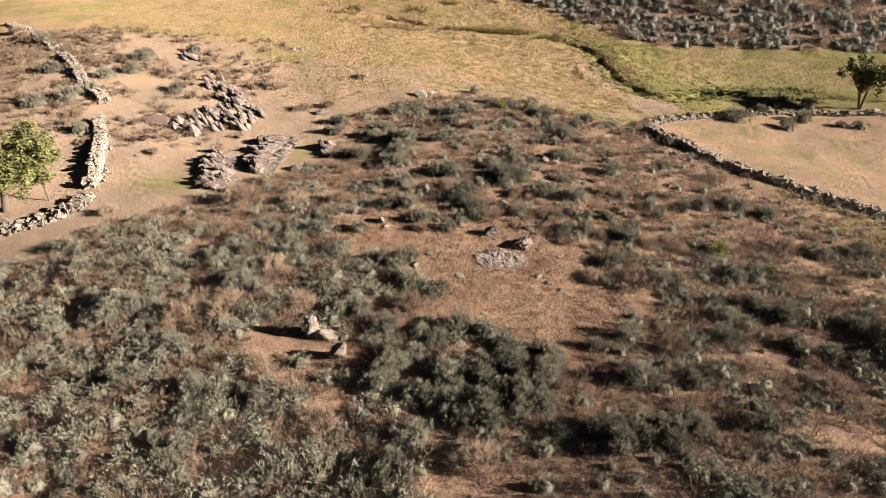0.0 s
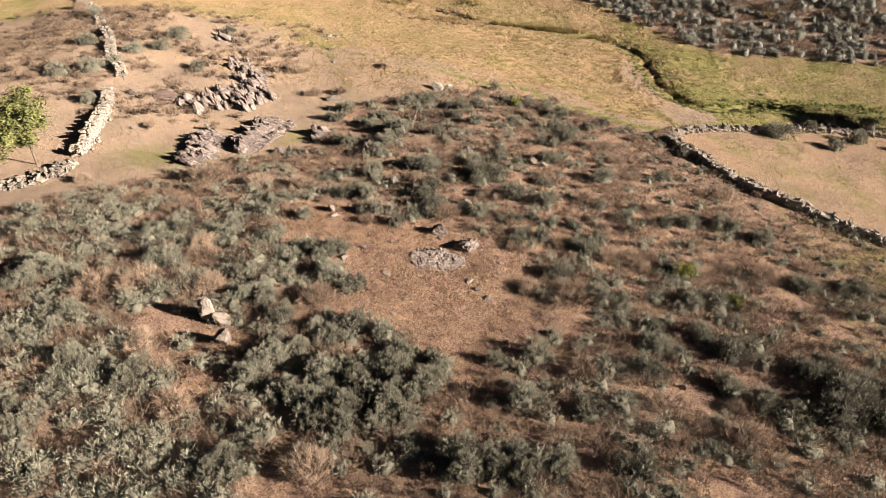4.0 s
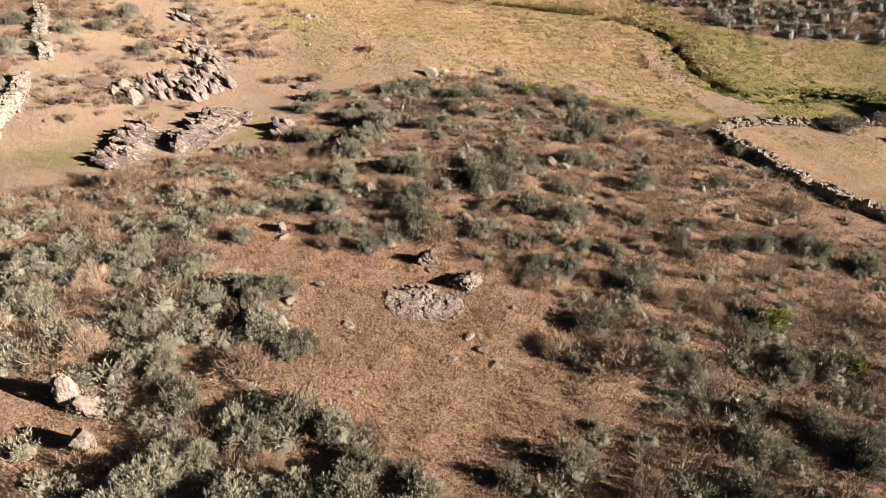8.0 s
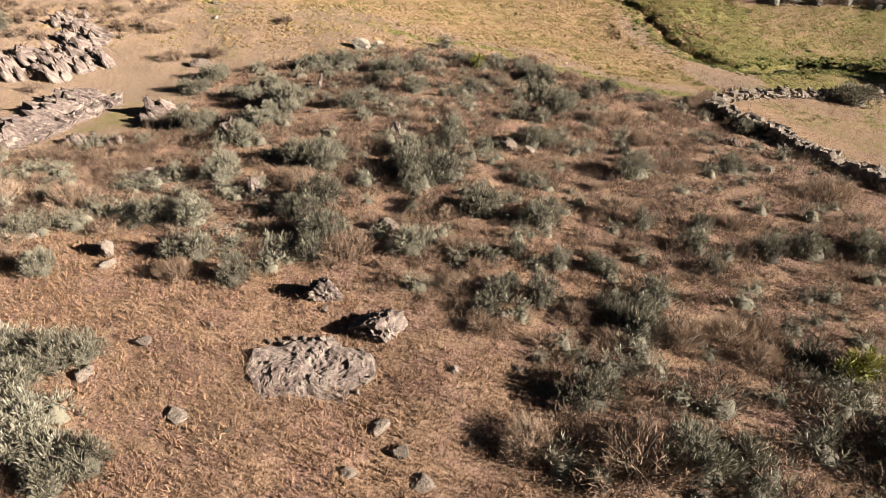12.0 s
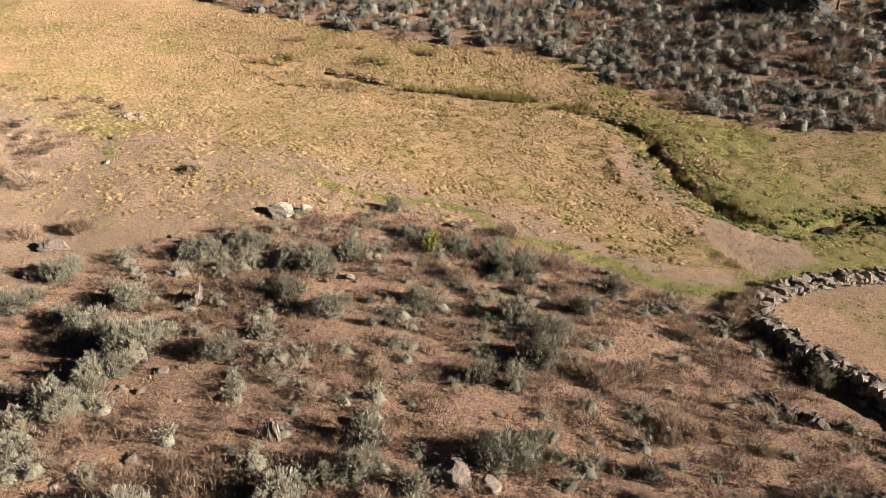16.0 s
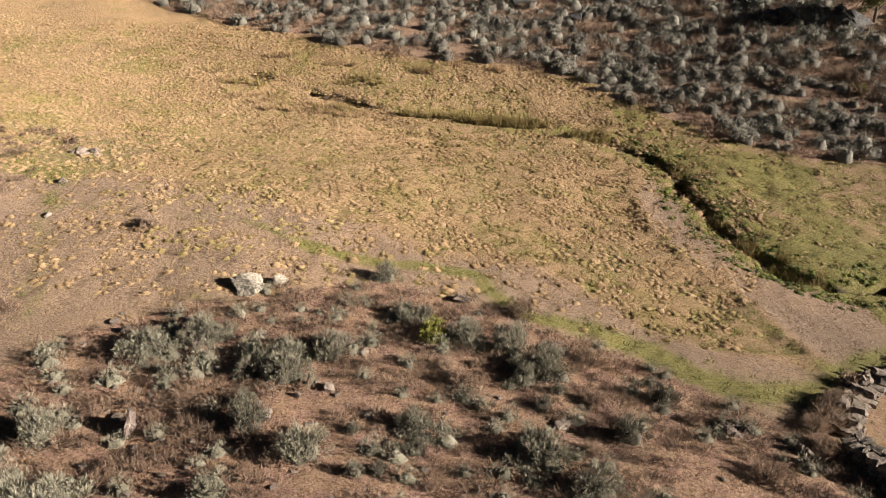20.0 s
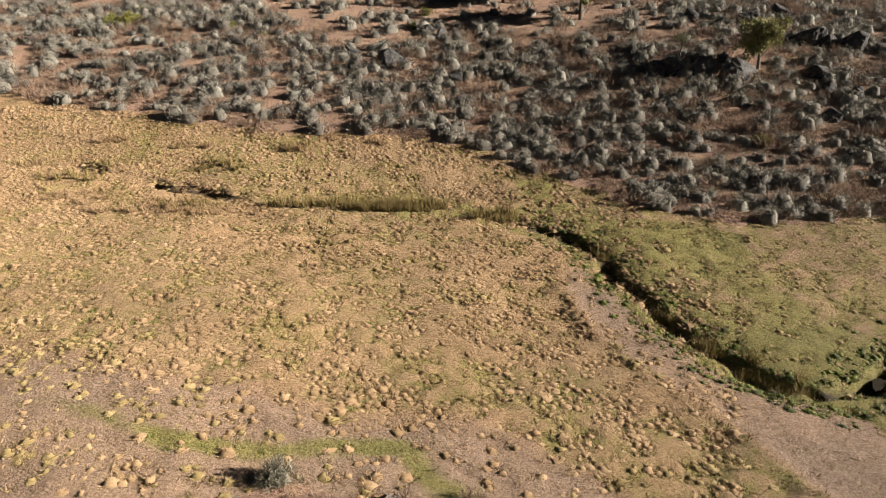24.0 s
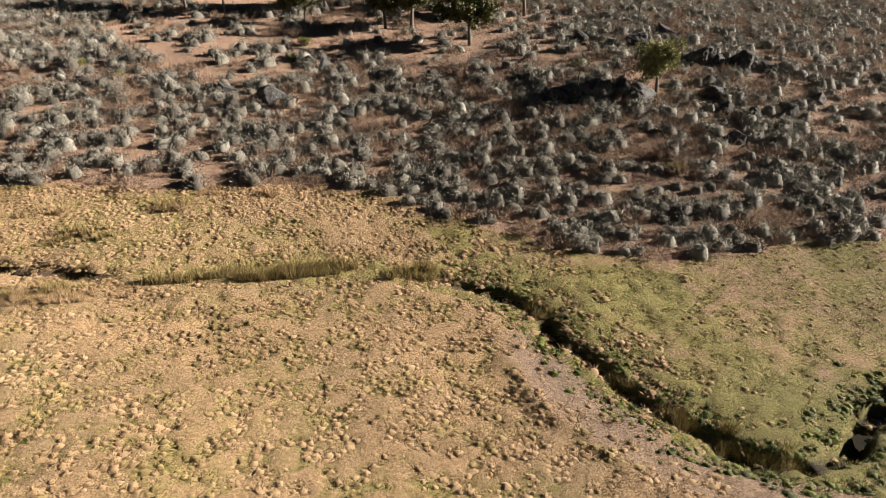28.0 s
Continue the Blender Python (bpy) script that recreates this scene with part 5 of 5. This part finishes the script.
rng = np.random.default_rng(30)
spots = scatter(-66, 34, 96, 166, 190000, tussock_keep, 0.4, rng)
sx, sy = np.array([p[0] for p in spots]), np.array([p[1] for p in spots])
lush = fbm(sx / 3.5, sy / 2.5, 97, 4) + rng.normal(size=len(sx)) * 0.05
drift = (fbm(sx / 6, sy / 6, 98, 3) - 0.5) * 0.9
items = [(x, y, rng.uniform(0.5, 1.05) * (1.3 if rng.uniform() < 0.15 else 1), rng.uniform(0.32, 0.62), float(d) + rng.uniform(-0.2, 0.2)) for (x, y), d in zip(spots, drift)]
merged("straw_tussocks", [i for i, g in zip(items, lush) if g < 0.57], MOP, M_TUSSOCK, "straw-coloured tussocks standing close over the meadow", "grass")
merged("olive_tussocks", [i for i, g in zip(items, lush) if g >= 0.57], MOP, M_OLIVE, "olive-green tussocks in the damper parts of the meadow", "grass")
spots = scatter(24, 62, 100, 140, 30000, lambda x, y: np.exp(-(line_distance(x, y, CREEK)[0] - 1.5) ** 2 / 1.0) * (line_distance(x, y, CREEK)[0] > 0.95), 0.42, rng)
merged("creek_bank_tussocks", [(x, y, rng.uniform(0.4, 1.0), rng.uniform(0.4, 0.8), rng.uniform(-0.3, 0.25)) for x, y in spots], MOP, M_GREEN, "fresh green tussocks hanging over the creek banks", "grass")
spots = scatter(32, 82, 96, 132, 40000, lambda x, y: masks_at(x, y)["straw"] * (x > 30 + 0.55 * (112 - y) * (y < 112)) * (~inside(x, y, FIELD)) * step(0.38, 0.55, fbm(x / 2.5, y / 2, 99, 3)), 0.55, rng)
merged("bank_tussocks", [(x, y, rng.uniform(0.4, 0.9), rng.uniform(0.25, 0.55), rng.uniform(-0.25, 0.2)) for x, y in spots], MOP, M_OLIVE, "low olive tussocks on the far bank", "grass")
items = [(x, y, rng.uniform(0.5, 1.2), rng.uniform(0.6, 1.1), rng.uniform(-0.25, 0.2)) for x, y in scatter(-75, 62, 92, 168, 90000, meadow_keep, 0.42, rng)]
merged("meadow_grass", items, TUSSOCK, M_STRAW, "short straw-coloured grass between the meadow tussocks", "grass")


def short_keep(x, y):
    m = masks_at(x, y)
    return np.clip(m["pink"] + 0.2, 0, 1) * (1 - m["mud_shade"]) * (~inside(x, y, BRUSH))


items = [(x, y, rng.uniform(0.6, 1.2), rng.uniform(0.5, 1.0), rng.uniform(-0.1, 0.35)) for x, y in scatter(-72, 70, 58, 128, 34000, lambda x, y: short_keep(x, y) * (~inside(x, y, KNOLL)) * (masks_at(x, y)["green"] < 0.35), 0.5, rng)]
merged("short_dry_grass", items, WISP, M_STRAW, "short pale dry grass on the slopes and the field", "grass")
items = [(x, y, rng.uniform(0.6, 1.3), rng.uniform(0.6, 1.1), rng.uniform(-0.25, 0.3)) for x, y in scatter(-32, 45, 22, 100, 26000, lambda x, y: inside(x, y, KNOLL) * 0.9, 0.36, rng) + scatter(-10, 16, 32, 58, 16000, lambda x, y: 0.3 + 0.7 * inside(x, y, CLEARING), 0.17, rng)]
merged("brown_dry_grass", items, WISP, M_BROWN, "brown dead grass tufts between the shrubs", "grass")
items = [(cx + rng.normal() * 0.35, cy + rng.normal() * 0.3, rng.uniform(0.4, 0.8), rng.uniform(0.4, 0.8), rng.uniform(-0.2, 0.2)) for cx, cy in [(5.1, 51.7), (7.1, 54.1), (5.6, 52.6), (6.2, 54.6)] for k in range(9)]
merged("rust_red_grass", items, WISP, M_RUST, "rust-red dead herbs beside the grey rocks", "grass")
SPRIG = [tuft(80 + k, 16, 0.26, 0.4, 0.011, 0.7) for k in range(8)]
items = [(x, y, rng.uniform(0.6, 1.5), rng.uniform(0.6, 1.1), rng.uniform(-0.35, 0.2)) for x, y in scatter(-32, 45, 22, 100, 22000, lambda x, y: inside(x, y, KNOLL) * (1 - 0.7 * inside(x, y, CLEARING)), 0.42, rng)]
merged("heath_sprigs", items, SPRIG, M_DRY, "small brown heath sprigs and dead twigs between the shrubs", "scrub")
items = [(x, y, rng.uniform(0.6, 1.3), rng.uniform(0.6, 1.1), rng.uniform(-0.25, 0.25)) for x, y in scatter(-30, 80, 88, 140, 26000, lambda x, y: np.clip(masks_at(x, y)["green"] * 1.5 - 0.3, 0, 1) * (~inside(x, y, KNOLL)), 0.45, rng)]
merged("green_grass", items, SWARD, M_GREEN, "short green grass along the creek and damp hollows", "grass")
items = [(x, y, rng.uniform(1.0, 2.0), rng.uniform(0.6, 1.2), rng.uniform(-0.35, 0.2)) for x, y in scatter(-50, 110, 128, 212, 16000, lambda x, y: inside(x, y, BRUSH) * (1 - 0.5 * inside(x, y, GLADE)), 0.75, rng)]
merged("hillside_dry_grass", items, WISP, M_HEATHER, "brown dry grass between the hillside shrubs", "grass")
items = []
for cx, cy, rx, ry, n in [(12, 137.3, 5.2, 0.8, 170), (4, 138.6, 4.5, 0.7, 50), (21, 134.6, 2.4, 0.9, 40), (28.6, 127.2, 0.8, 1.2, 10), (29.6, 116.8, 0.6, 0.8, 6), (31, 112.8, 0.7, 0.9, 8), (32.8, 109.8, 1.0, 1.3, 14), (34.5, 107.6, 1.2, 0.8, 8),
                          (-5, 147.6, 3, 1.2, 18), (2, 151, 3, 1.0, 10), (-7, 138.6, 3, 0.8, 14), (-20, 146, 4, 1.5, 14), (54, 108.4, 3, 1, 8)]:
    for k in range(n):
        a, r = rng.uniform(0, 6.28), np.sqrt(rng.uniform())
        items.append((cx + rx * r * np.cos(a), cy + ry * r * np.sin(a), rng.uniform(0.7, 1.2), rng.uniform(0.8, 1.1), rng.uniform(-0.2, 0.2)))
rust = []
for cx, cy, rx, ry, n in [(-18.2, 155.0, 1.8, 0.8, 34), (1.6, 150.6, 1.6, 0.5, 16), (10.6, 150.9, 1.2, 0.5, 14), (-9, 152.6, 2.5, 0.7, 14), (-24, 150, 3, 1.2, 16), (5.5, 153, 2, 0.6, 10), (-4, 137.2, 4, 1.2, 30), (-11, 138.5, 5, 1.8, 50), (-17, 141, 4, 1.6, 30)]:
    for k in range(n):
        a, r = rng.uniform(0, 6.28), np.sqrt(rng.uniform())
        rust.append((cx + rx * r * np.cos(a), cy + ry * r * np.sin(a), rng.uniform(0.6, 1.1), rng.uniform(0.5, 0.9), rng.uniform(-0.1, 0.25)))
merged("tall_straw_clumps", rust, RUSH, M_TUSSOCK, "tall rust-tinged straw clumps at the foot of the hill", "grass")
merged("rush_clumps", items, RUSH, M_RUSH, "tall olive-brown rushes growing along the creek", "rushes")

# ---- water ----
wm, wnt, wb = nodes_of("creek_water")
wb.inputs["Base Color"].default_value = (0.035, 0.03, 0.022, 1)
wb.inputs["Roughness"].default_value = 0.08
wb.inputs["Specular IOR Level"].default_value = 0.5
ripple = noise_node(wnt, 6.0, 3, 0.5, "world")
bump(wnt, wb, ripple.outputs[0], 0.15, 0.02)


def pool(x, y, rx, ry, turn, seed):
    rng = np.random.default_rng(seed)
    n = 28
    z = ground_at(x, y) + 0.10
    V = [(x, y, z)]
    for k in range(n):
        a = 2 * np.pi * k / n
        r = 1 + 0.2 * np.sin(3 * a + seed) + rng.normal() * 0.06
        px, py = rx * r * np.cos(a), ry * r * np.sin(a)
        V.append((x + px * np.cos(turn) - py * np.sin(turn), y + px * np.sin(turn) + py * np.cos(turn), z))
    F = [(0, 1 + k, 1 + (k + 1) % n) for k in range(n)]
    tagged(new("water", mesh_from("water", V, F, wm)), "shallow muddy pool in the narrow creek", "water", kind="structure")


pool(26.4, 130.6, 1.9, 0.6, -0.75, 1)
pool(28.4, 122.8, 0.9, 0.55, 1.4, 2)
pool(43.8, 110.3, 1.2, 0.5, 0.4, 3)
pool(40.2, 108.2, 0.8, 0.4, 0.6, 4)
